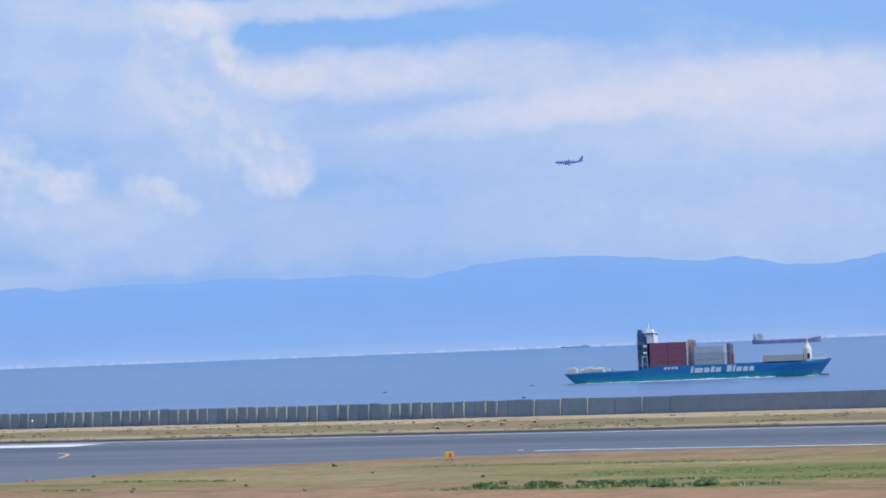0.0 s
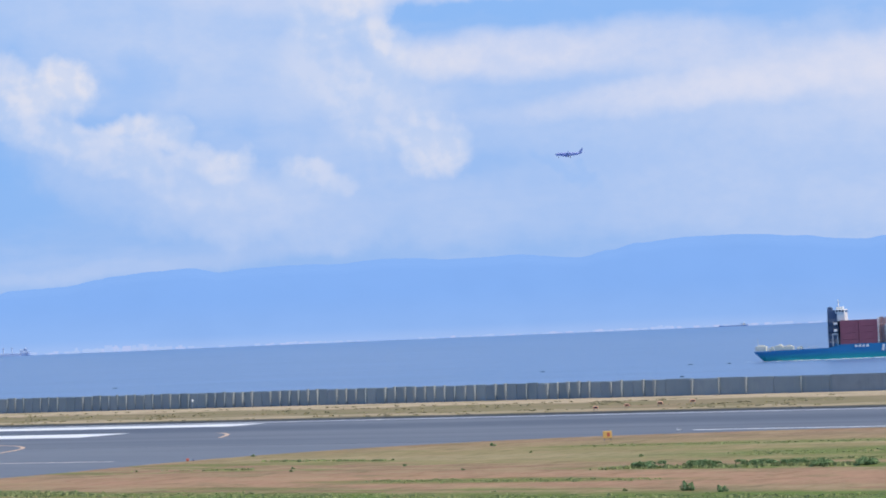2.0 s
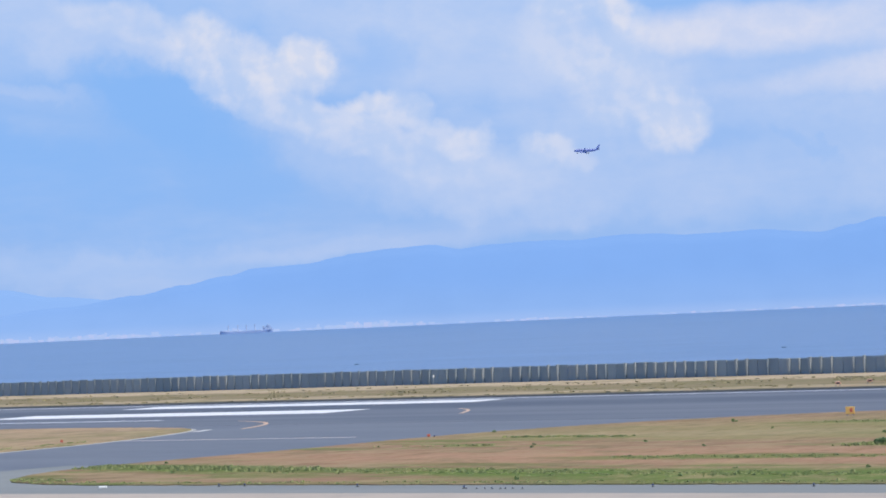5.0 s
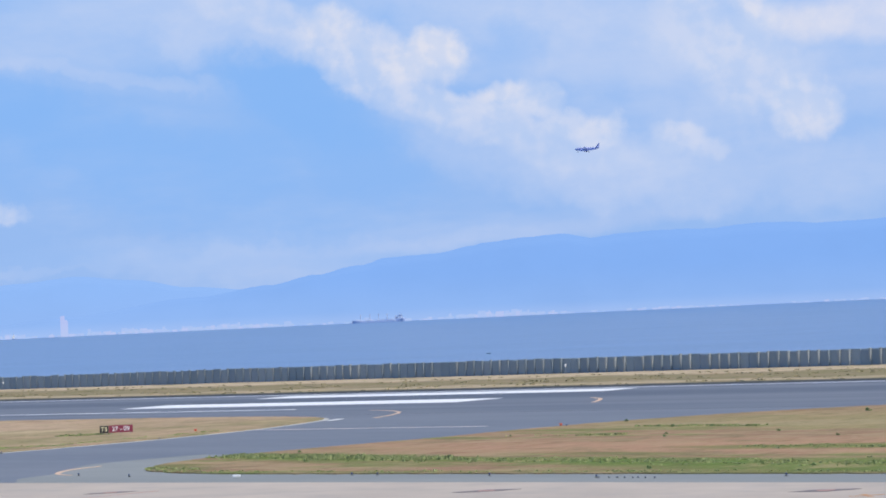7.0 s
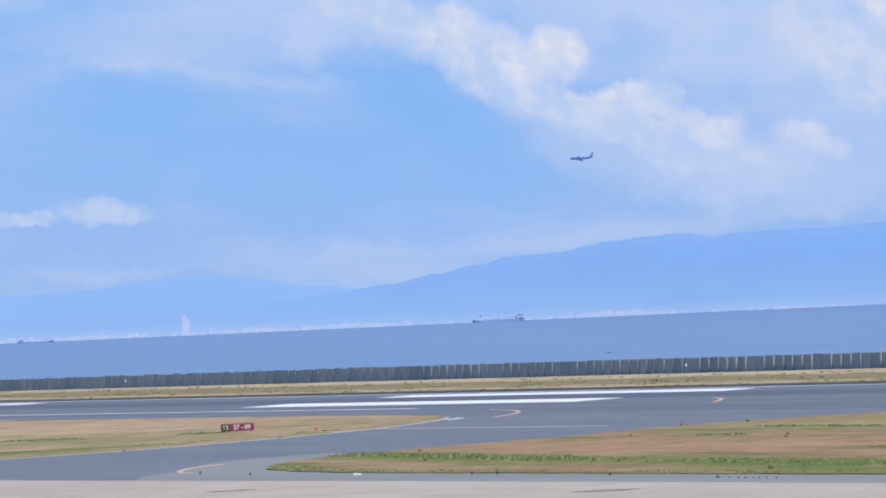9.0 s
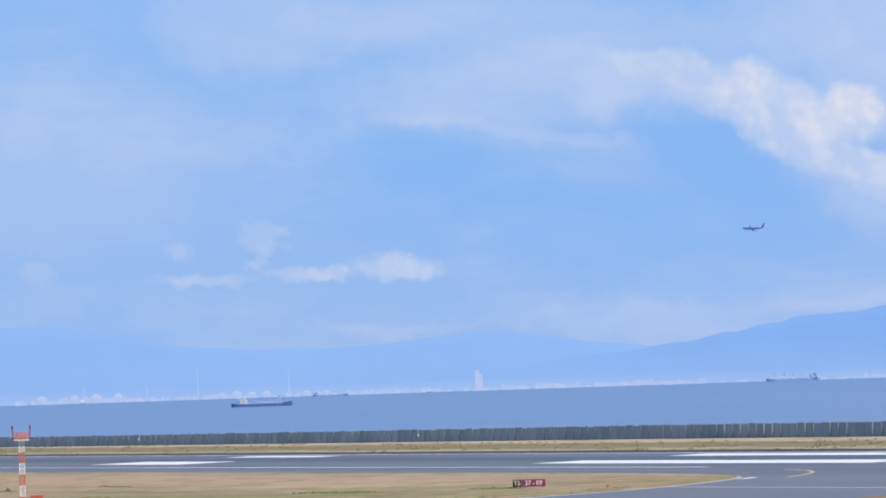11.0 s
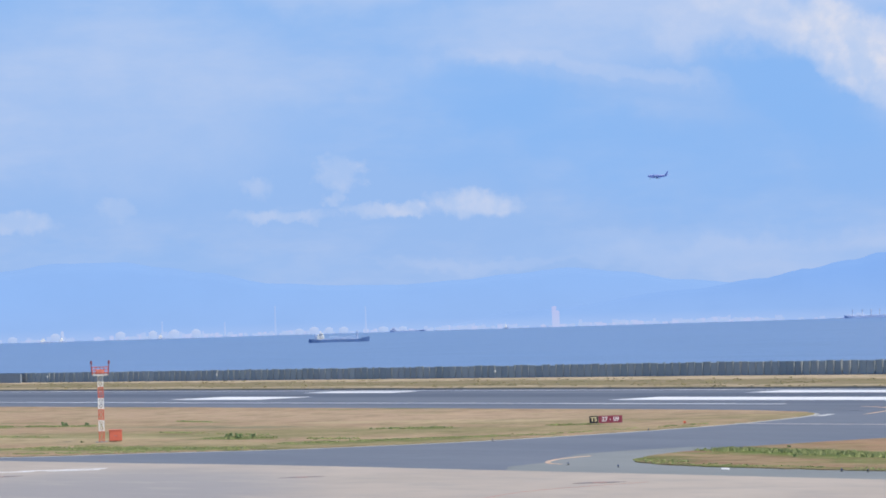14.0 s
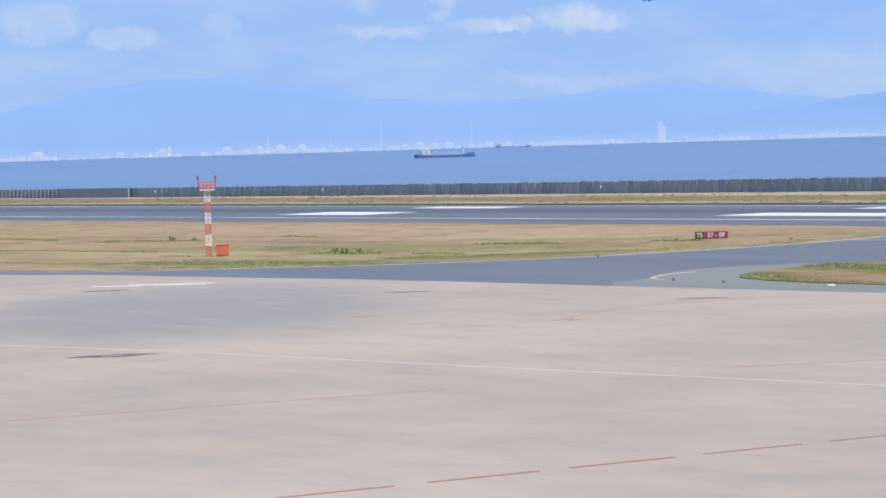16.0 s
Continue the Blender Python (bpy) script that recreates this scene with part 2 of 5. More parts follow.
def concrete_mat():
    """Pale slabs with broad stains and a worn, darker corner where aircraft turn."""
    def build(N):
        big = N.noise(scaled(N, N.pos, 0.028, 0.028), 1.0, 5.0, 0.6)
        mid = N.noise(scaled(N, N.pos, 0.16, 0.24), 1.0, 5.0, 0.62)
        grit = N.noise(N.pos, 9.0, 3.0, 0.7)
        col = N.mix(N.ramp(big, 0.32, 0.7), (0.405, 0.345, 0.288), (0.515, 0.437, 0.36))
        col = N.mix(N.math("MULTIPLY", N.ramp(mid, 0.45, 0.7), 0.45), col, (0.345, 0.31, 0.28))
        sep = N.add("ShaderNodeSeparateXYZ")
        N.link(N.pos, sep.inputs[0])
        dx, dy = N.math("ADD", sep.outputs[0], 203.0), N.math("ADD", sep.outputs[1], -139.0)
        wob = N.math("MULTIPLY", N.math("SUBTRACT", mid, 0.5), 1.2)
        u = N.math("ADD", N.math("MULTIPLY", dx, 0.77 / 46), N.math("MULTIPLY", dy, -0.64 / 46))
        v = N.math("ADD", N.math("MULTIPLY", dx, 0.64 / 21), N.math("MULTIPLY", dy, 0.77 / 21))
        d = N.math("ADD", N.math("ADD", N.math("MULTIPLY", u, u), N.math("MULTIPLY", v, v)), wob)
        col = N.mix(N.ramp(d, 0.2, 1.3, 0.75, 0.0), col, (0.275, 0.27, 0.28))
        streak = N.noise(scaled(N, N.pos, 0.07, 0.22), 1.0, 5.0, 0.62)
        col = N.mix(N.math("MULTIPLY", N.ramp(streak, 0.50, 0.74), 0.28), col, (0.56, 0.485, 0.40))
        col = N.mix(N.math("MULTIPLY", N.ramp(streak, 0.28, 0.48, 1.0, 0.0), 0.3), col, (0.34, 0.315, 0.30))
        col = N.mix(N.math("MULTIPLY", grit, 0.15), col, (0.34, 0.32, 0.31))
        N.link(col, N.b.inputs["Base Color"])
        N.b.inputs["Roughness"].default_value = 0.9
        bump(N, grit, 0.2, 0.01)
    return material("apron_concrete", build)


def grass_mat(name, dry, straw, green, greenness, seed=0.0, patches=()):
    def build(N):
        p = N.add("ShaderNodeVectorMath", operation="ADD")
        N.link(N.pos, p.inputs[0])
        p.inputs[1].default_value = (seed, seed * 0.7, 0)
        p = p.outputs[0]
        strip = N.noise(scaled(N, p, 0.022, 0.13), 1.0, 5.0, 0.62)
        patch = N.noise(scaled(N, p, 0.10, 0.32), 1.0, 5.0, 0.65)
        fine = N.noise(scaled(N, p, 1.2, 1.5), 1.0, 5.0, 0.7)
        col = N.mix(N.ramp(patch, 0.42, 0.60), dry, straw)
        g = N.math("ADD", strip, N.math("MULTIPLY", N.math("SUBTRACT", patch, 0.5), 0.5))
        gk = N.ramp(g, 0.60 - greenness, 0.70 - greenness)
        col = N.mix(N.math("MULTIPLY", gk, 0.7), col, green)
        mott = N.noise(scaled(N, p, 0.30, 0.20), 1.0, 6.0, 0.7)
        clump = N.noise(scaled(N, p, 0.12, 0.11, 2.0), 1.2, 6.0, 0.7)
        sep = N.add("ShaderNodeSeparateXYZ")
        N.link(N.pos, sep.inputs[0])
        wx = N.math("ADD", sep.outputs[0], N.math("MULTIPLY", N.math("SUBTRACT", patch, 0.5), 22.0))
        wy = N.math("ADD", sep.outputs[1], N.math("MULTIPLY", N.math("SUBTRACT", N.noise(scaled(N, p, 0.07, 0.5), 1.0, 5.0, 0.65), 0.5), 7.0))
        for px, py, rx, ry, rot, power, *own in patches:   # stands of living grass, straw or bare brown
            c, s = math.cos(radians(rot)), math.sin(radians(rot))
            dx, dy = N.math("SUBTRACT", wx, px), N.math("SUBTRACT", wy, py)
            u = N.math("ADD", N.math("MULTIPLY", dx, c / rx), N.math("MULTIPLY", dy, s / rx))
            v = N.math("ADD", N.math("MULTIPLY", dx, -s / ry), N.math("MULTIPLY", dy, c / ry))
            d = N.math("ADD", N.math("MULTIPLY", u, u), N.math("MULTIPLY", v, v))
            col = N.mix(N.ramp(d, 0.05, 1.4, power, 0.0), col, own[0] if own else green)
        col = N.mix(N.math("MULTIPLY", N.ramp(clump, 0.53, 0.64), 0.5), col, tuple(v * 1.12 for v in straw))
        col = N.mix(N.math("MULTIPLY", N.ramp(clump, 0.38, 0.47, 1.0, 0.0), 0.45), col, (0.20, 0.18, 0.095))
        tuss = N.noise(scaled(N, p, 0.55, 0.16, 4.0), 1.0, 5.0, 0.7)
        col = N.mix(N.math("MULTIPLY", N.ramp(tuss, 0.50, 0.66), 0.55), col, (1.22, 1.2, 1.16), "MULTIPLY")
        col = N.mix(N.math("MULTIPLY", N.ramp(tuss, 0.34, 0.47, 1.0, 0.0), 0.6), col, (0.72, 0.76, 0.66), "MULTIPLY")
        col = N.mix(N.math("MULTIPLY", N.ramp(mott, 0.53, 0.68), 0.55), col, (0.62, 0.64, 0.58), "MULTIPLY")
        col = N.mix(N.math("MULTIPLY", N.ramp(fine, 0.42, 0.75), 0.4), col, (0.6, 0.59, 0.55), "MULTIPLY")
        N.link(col, N.b.inputs["Base Color"])
        N.b.inputs["Roughness"].default_value = 0.95
        N.b.inputs["Specular IOR Level"].default_value = 0.1
        bump(N, fine, 0.6, 0.2)
    return material(name, build)


def bank_mat():
    """Rough grass behind the runway: long pale mown strips between olive weeds."""
    def build(N):
        weed = N.noise(scaled(N, N.pos, 0.06, 0.085), 1.0, 6.0, 0.7)
        fine = N.noise(scaled(N, N.pos, 0.9, 1.1), 1.0, 5.0, 0.7)
        patch = N.noise(scaled(N, N.pos, 0.028, 0.05, 3.0), 1.3, 6.0, 0.7)
        sep = N.add("ShaderNodeSeparateXYZ")
        N.link(N.pos, sep.inputs[0])
        y = N.math("ADD", sep.outputs[1], N.math("MULTIPLY", N.math("SUBTRACT", patch, 0.5), 34.0))
        col = N.mix(N.ramp(weed, 0.36, 0.62), (0.285, 0.225, 0.14), (0.225, 0.20, 0.105))
        mown = N.math("MAXIMUM", N.ramp(y, 440.0, 448.0), N.ramp(N.math("ABSOLUTE", N.math("SUBTRACT", y, 404.0)), 3.0, 7.0, 0.75, 0.0))
        col = N.mix(N.math("MULTIPLY", mown, N.ramp(weed, 0.48, 0.66, 1.0, 0.3)), col, (0.50, 0.40, 0.275))
        col = N.mix(N.math("MULTIPLY", N.ramp(patch, 0.58, 0.64), 0.6), col, (0.36, 0.25, 0.16))
        col = N.mix(N.math("MULTIPLY", N.ramp(fine, 0.42, 0.75), 0.4), col, (0.17, 0.15, 0.085))
        N.link(col, N.b.inputs["Base Color"])
        N.b.inputs["Roughness"].default_value = 0.95
        N.b.inputs["Specular IOR Level"].default_value = 0.1
        bump(N, fine, 0.6, 0.2)
    return material("dry_grass_bank", build)


def runway_mat():
    """Asphalt with a dark band of tyre rubber along the middle."""
    def build(N):
        big = N.noise(scaled(N, N.pos, 0.012, 0.16), 1.0, 5.0, 0.6)
        mid = N.noise(scaled(N, N.pos, 0.12, 1.1), 1.0, 4.0, 0.6)
        grit = N.noise(N.pos, 14.0, 3.0, 0.7)
        col = N.mix(N.ramp(big, 0.35, 0.65), (0.116, 0.132, 0.168), (0.163, 0.175, 0.205))
        sep = N.add("ShaderNodeSeparateXYZ")
        N.link(N.pos, sep.inputs[0])
        off = N.math("ABSOLUTE", N.math("ADD", N.math("SUBTRACT", sep.outputs[1], 356.0), N.math("MULTIPLY", N.math("SUBTRACT", big, 0.5), 14.0)))
        rubber = N.math("MULTIPLY", N.ramp(off, 3.0, 14.0, 1.0, 0.0), N.ramp(mid, 0.25, 0.7, 0.35, 0.75))
        col = N.mix(rubber, col, (0.055, 0.072, 0.105))
        col = N.mix(N.math("MULTIPLY", grit, 0.2), col, (0.07, 0.08, 0.1))
        N.link(col, N.b.inputs["Base Color"])
        N.b.inputs["Roughness"].default_value = 0.68
        bump(N, grit, 0.25, 0.01)
    return material("runway_asphalt", build)


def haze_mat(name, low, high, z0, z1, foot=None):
    """Far land with the haze put into its own emission: the mesh itself glows."""
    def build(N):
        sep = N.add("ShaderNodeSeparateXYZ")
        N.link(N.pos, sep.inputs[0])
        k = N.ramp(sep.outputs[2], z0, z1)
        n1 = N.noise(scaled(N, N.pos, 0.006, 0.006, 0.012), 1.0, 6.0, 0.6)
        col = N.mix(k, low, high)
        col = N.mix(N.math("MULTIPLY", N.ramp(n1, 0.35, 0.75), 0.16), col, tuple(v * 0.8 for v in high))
        if foot:    # a paler haze band is put into the glow near the water
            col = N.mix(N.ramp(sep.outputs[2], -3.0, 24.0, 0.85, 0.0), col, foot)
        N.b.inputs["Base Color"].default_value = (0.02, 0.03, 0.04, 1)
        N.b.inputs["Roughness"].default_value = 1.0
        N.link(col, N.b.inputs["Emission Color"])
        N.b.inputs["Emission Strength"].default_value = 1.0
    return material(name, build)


def sea_mat():
    def build(N):
        swell = N.noise(scaled(N, N.pos, 0.02, 0.05), 1.0, 4.0, 0.6)
        chop = N.noise(scaled(N, N.pos, 0.22, 0.5), 1.0, 5.0, 0.65)
        streak = N.noise(scaled(N, N.pos, 0.006, 0.016), 1.0, 6.0, 0.68)
        ripple = N.noise(scaled(N, N.pos, 0.05, 0.028), 1.0, 7.0, 0.72)
        col = N.mix(N.ramp(streak, 0.3, 0.7), (0.105, 0.19, 0.36), (0.145, 0.24, 0.43))
        # Light and dark of far ripples are put into the base colour.
        col = N.mix(N.math("MULTIPLY", N.ramp(ripple, 0.52, 0.72), 0.45), col, (0.075, 0.145, 0.30))
        N.link(N.mix(N.math("MULTIPLY", N.ramp(ripple, 0.30, 0.46, 1.0, 0.0), 0.4), col, (0.20, 0.30, 0.48)), N.b.inputs["Base Color"])
        N.b.inputs["Roughness"].default_value = 0.3
        N.b.inputs["IOR"].default_value = 1.33
        bump(N, N.math("ADD", chop, N.math("MULTIPLY", swell, 0.8)), 0.5, 0.5)
    return material("sea_water", build)


M_RUNWAY = runway_mat()
M_TAXI = asphalt("taxiway_asphalt", (0.135, 0.148, 0.178), (0.195, 0.205, 0.23), 0.6)
M_SHOULDER = asphalt("shoulder_asphalt", (0.22, 0.235, 0.23), (0.28, 0.29, 0.28))
M_APRON = concrete_mat()
M_EDGE_DARK = asphalt("edge_strip", (0.03, 0.033, 0.035), (0.05, 0.052, 0.05), 0.95)
M_WHITE = painted("white_marking_paint", (0.82, 0.82, 0.82), 0.6, grime=0.12, scale=0.3)
M_YELLOW = painted("yellow_marking_paint", (0.66, 0.45, 0.30), 0.6, grime=0.2)
M_PINK = painted("faded_red_marking_paint", (0.48, 0.27, 0.22), 0.7, grime=0.3)
M_GRASS_LEFT = grass_mat("dry_grass", (0.385, 0.268, 0.178), (0.435, 0.325, 0.205), (0.135, 0.18, 0.055), 0.03, 3.0,
                         [(-330, 275, 110, 20, 0, 0.6, (0.475, 0.345, 0.24)), (-285, 232, 60, 13, 22, 0.85, (0.27, 0.24, 0.12)), (-262, 205, 40, 9, 38, 0.85, (0.27, 0.24, 0.12)), (-318, 240, 22, 5, 8, 0.7, (0.19, 0.20, 0.12)),
                          (-312, 212, 30, 7, 12, 0.8, (0.48, 0.385, 0.235)), (-268, 266, 22, 7, 35, 0.7, (0.27, 0.24, 0.12)), (-252, 285, 16, 8, 50, 0.75, (0.27, 0.24, 0.12)), (-292, 262, 26, 6, 20, 0.7, (0.48, 0.385, 0.235)), (-300, 203, 50, 6, 8, 0.6, (0.42, 0.345, 0.20)), (-265, 275, 30, 12, -30, 0.5, (0.33, 0.25, 0.15)),
                          (-270, 194, 26, 5, 20, 0.85), (-253, 218, 18, 5, 62, 0.7), (-353, 236, 15, 2.6, 15, 0.9), (-281, 216, 8, 3.0, 20, 0.9), (-278, 243, 7, 2.6, 30, 0.8), (-261, 255.5, 5, 2.0, 40, 0.8),
                          (-339, 253, 8, 1.6, 0, 0.7), (-318, 211, 16, 2.4, 5, 0.6), (-300, 218, 40, 5, 10, 0.35), (-400, 236, 40, 3, 0, 0.7), (-300, 186, 25, 3, 10, 0.6)])
M_GRASS_ISLE = grass_mat("dry_grass_isle", (0.30, 0.19, 0.12), (0.345, 0.255, 0.15), (0.125, 0.185, 0.045), 0.06, 17.0,
                         [(-130, 275, 75, 22, 4, 0.75, (0.29, 0.25, 0.12)), (-118, 256, 50, 9, 0, 0.75, (0.29, 0.25, 0.12)), (-130, 224, 75, 12, -2, 0.85, (0.405, 0.24, 0.155)), (-150, 302, 60, 8, 2, 0.8, (0.30, 0.21, 0.135)), (-122, 283, 22, 4, 4, 0.8, (0.44, 0.345, 0.205)), (-150, 262, 40, 7, 2, 0.6, (0.36, 0.295, 0.17)), (-150, 288, 45, 8, 14, 0.6, (0.33, 0.24, 0.14)),
                          (-105, 198, 42, 10, 0, 0.8), (-181, 209.5, 25, 6.0, -12, 0.95), (-137, 202.5, 32, 6.0, -8, 0.95), (-88, 199.5, 32, 6.0, 0, 0.95), (-192, 197, 9, 5, -28, 0.6), (-120, 190, 75, 1.8, 0, 0.45), (-108, 240, 22, 4.5, 3, 0.95),
                          (-90, 268, 46, 11, 8, 0.85), (-128, 222, 22, 4, 0, 0.75), (-132, 284, 28, 5, 6, 0.65), (-80, 252, 34, 6, 0, 0.8), (-168, 258, 14, 3, -8, 0.5), (-70, 296, 34, 8, 4, 0.65), (-150, 213, 12, 2.5, -8, 0.6)])
M_GRASS_FAR = bank_mat()
M_SEA = sea_mat()
M_WALL = painted("seawall_concrete", (0.255, 0.305, 0.36), 0.9, grime=0.35, scale=0.4)
# Duller copy, mostly for farther ribs: haze's lower contrast put into the colour.
M_RIB_DULL = painted("dulled_buttress_concrete", (0.245, 0.295, 0.33), 0.9, grime=0.5, scale=0.8)
M_RIB = painted("buttress_concrete", (0.325, 0.36, 0.375), 0.9, grime=0.5, scale=0.8)
# The ranges glow in haze colours, paler at the foot.
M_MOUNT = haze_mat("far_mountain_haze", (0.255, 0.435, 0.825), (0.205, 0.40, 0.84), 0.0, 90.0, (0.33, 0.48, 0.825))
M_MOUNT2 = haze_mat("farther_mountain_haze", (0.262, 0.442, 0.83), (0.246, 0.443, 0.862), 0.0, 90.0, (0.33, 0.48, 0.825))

# Shore buildings emit the haze as their own colour, without any lamps.
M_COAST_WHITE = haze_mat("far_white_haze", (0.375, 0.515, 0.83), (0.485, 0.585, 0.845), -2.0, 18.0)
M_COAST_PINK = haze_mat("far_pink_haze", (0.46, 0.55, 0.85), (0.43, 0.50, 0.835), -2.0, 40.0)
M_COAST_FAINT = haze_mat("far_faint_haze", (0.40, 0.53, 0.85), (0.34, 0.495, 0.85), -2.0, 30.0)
M_PINK_PALE = painted("pale_worn_marking", (0.62, 0.54, 0.51), 0.7, grime=0.5, scale=0.6)
M_CHEVRON = painted("dull_orange_marking", (0.50, 0.25, 0.10), 0.7, grime=0.3)
M_RED_LINE = painted("dull_red_marking", (0.36, 0.16, 0.13), 0.7, grime=0.3)
M_WHITE_WORN = painted("worn_white_marking", (0.70, 0.69, 0.67), 0.7, grime=0.4)
M_STAIN = painted("oily_stain", (0.17, 0.135, 0.13), 0.6, grime=0.5, scale=2.0)
M_KERB = painted("pale_kerb_concrete", (0.47, 0.46, 0.43), 0.8, grime=0.35, scale=0.6)
M_FOAM = painted("sea_foam", (0.75, 0.80, 0.84), 0.8, grime=0.2)
M_SHIP_WHITE = painted("white_paint", (0.78, 0.78, 0.75), 0.5, grime=0.2)
M_CREAM_PALE = painted("pale_cream_paint", (0.74, 0.71, 0.62), 0.6, grime=0.2)
M_CREAM = painted("cream_paint", (0.66, 0.64, 0.56), 0.6, grime=0.35)
M_DARK_BLUE = painted("dark_blue_paint", (0.06, 0.10, 0.19), 0.5, grime=0.3)
M_HULL_DARK = painted("dark_hull_paint", (0.04, 0.09, 0.14), 0.5, grime=0.3)
M_MAROON = painted("maroon_box_paint", (0.31, 0.095, 0.125), 0.6, grime=0.35, scale=0.6)
M_BOX_GREY = painted("grey_box_paint", (0.44, 0.44, 0.43), 0.6, grime=0.3, scale=0.6)
M_BOX_PALE = painted("pale_box_paint", (0.54, 0.54, 0.52), 0.6, grime=0.3, scale=0.6)
M_BOX_BEIGE = painted("beige_box_paint", (0.50, 0.49, 0.43), 0.6, grime=0.3, scale=0.6)
M_POST_RED = painted("cell_guide_paint", (0.33, 0.20, 0.19), 0.6, grime=0.5, scale=2.5)
# Deck gear of far ships: distance haze is put into this pale blue.
M_FAR_STEEL = painted("haze_paled_steel", (0.44, 0.54, 0.72), 0.6, grime=0.2)
M_GREY_STEEL = painted("grey_steel_paint", (0.22, 0.26, 0.31), 0.5, grime=0.3)
# Far hulls: base colours pulled towards blue-grey, so they hold the haze.
M_PURPLE_HULL = painted("haze_tinted_violet_hull", (0.30, 0.29, 0.47), 0.6, grime=0.3, scale=0.2)
M_BLUE_HULL = painted("haze_tinted_blue_hull", (0.38, 0.49, 0.72), 0.6, grime=0.2, scale=0.2)
M_STEEL_HULL = painted("haze_tinted_steel_blue_hull", (0.11, 0.20, 0.39), 0.6, grime=0.3, scale=0.2)
M_JET = painted("airliner_paint", (0.38, 0.42, 0.72), 0.35, grime=0.1)
M_JET_WING = painted("airliner_wing_paint", (0.34, 0.36, 0.56), 0.4, grime=0.1)
M_TYRE = painted("tyre_rubber", (0.03, 0.03, 0.035), 0.8, grime=0.2)
M_GLASS_DARK = painted("dark_glazing", (0.02, 0.03, 0.05), 0.1, grime=0.05)
M_SIGNAL_RED = painted("signal_red_paint", (0.62, 0.15, 0.09), 0.55, grime=0.25)
M_SIGNAL_ORANGE = painted("orange_paint", (0.84, 0.44, 0.29), 0.55, grime=0.2)
M_SALMON = painted("faded_red_paint", (0.62, 0.25, 0.20), 0.6, grime=0.3)
M_LAMP_RED = painted("lamp_red", (0.25, 0.06, 0.06), 0.4, grime=0.2)
M_BLACK = painted("black_paint", (0.025, 0.025, 0.025), 0.5, grime=0.2)
M_SIGN_RED = painted("sign_red", (0.27, 0.04, 0.075), 0.5, grime=0.15)
M_PALE_YELLOW = painted("pale_yellow_paint", (0.78, 0.70, 0.42), 0.5, grime=0.1)
M_MARKER_YELLOW = painted("marker_yellow", (0.82, 0.50, 0.15), 0.5, grime=0.15)
M_LENS_BLUE = painted("blue_lens", (0.03, 0.05, 0.16), 0.15, grime=0.05)
M_STEM = painted("bark", (0.13, 0.09, 0.05), 0.9, grime=0.3)


def panel_mat():
    """Cast wall panels, each weathered a little differently."""
    def build(N):
        a = N.noise(scaled(N, N.pos, 0.5, 0.5, 0.25), 1.0, 5.0, 0.6)
        drip = N.noise(scaled(N, N.pos, 3.0, 3.0, 0.25), 1.0, 4.0, 0.6)
        col = N.mix(N.rnd, (0.205, 0.27, 0.325), (0.29, 0.352, 0.40))
        col = N.mix(N.math("MULTIPLY", N.ramp(a, 0.4, 0.7), 0.4), col, (0.205, 0.25, 0.325))
        col = N.mix(N.math("MULTIPLY", N.ramp(drip, 0.55, 0.75), 0.35), col, (0.36, 0.38, 0.37))
        N.link(col, N.b.inputs["Base Color"])
        N.b.inputs["Roughness"].default_value = 0.9
        bump(N, drip, 0.3, 0.03)
    return material("seawall_panel", build)


def hull_mat():
    """Blue topsides going over to a greener boot coat near the water."""
    def build(N):
        sep = N.add("ShaderNodeSeparateXYZ")
        N.link(N.obj, sep.inputs[0])
        rust = N.noise(scaled(N, N.obj, 1.2, 1.2, 0.15), 1.0, 5.0, 0.65)
        col = N.mix(N.ramp(sep.outputs[2], 1.0, 3.6), (0.010, 0.29, 0.33), (0.016, 0.20, 0.43))
        col = N.mix(N.math("MULTIPLY", N.ramp(rust, 0.55, 0.8), 0.35), col, (0.03, 0.09, 0.15))
        N.link(col, N.b.inputs["Base Color"])
        N.b.inputs["Roughness"].default_value = 0.35
    return material("hull_paint", build)


def leaf_mat(name, c1, c2):
    def build(N):
        N.link(N.mix(N.isle, c1, c2), N.b.inputs["Base Color"])
        N.b.inputs["Roughness"].default_value = 0.8
        N.b.inputs["Specular IOR Level"].default_value = 0.2
    return material(name, build)


M_PANEL, M_HULL = panel_mat(), hull_mat()
M_LEAF = leaf_mat("shrub_leaves", (0.15, 0.245, 0.11), (0.26, 0.36, 0.165))
M_TUFT_GREEN = leaf_mat("green_blades", (0.24, 0.29, 0.115), (0.36, 0.385, 0.18))
M_TUFT_OLIVE = leaf_mat("olive_weeds", (0.27, 0.245, 0.135), (0.36, 0.315, 0.185))

# ---------------------------------------------------------------- mesh helpers


def mesh_ob(name, bm, mat, parent=None, label=""):
    me = bpy.data.meshes.new(name)
    bm.to_mesh(me)
    bm.free()
    for m in (mat if isinstance(mat, (list, tuple)) else [mat]):
        me.materials.append(m)
    ob = new(name, me)
    if parent is not None:
        ob.parent = parent
    if label:
        ob["label"] = label
    return ob


def part(name, bm, mat, parent, label=""):
    return mesh_ob(name, bm, mat, parent, label)


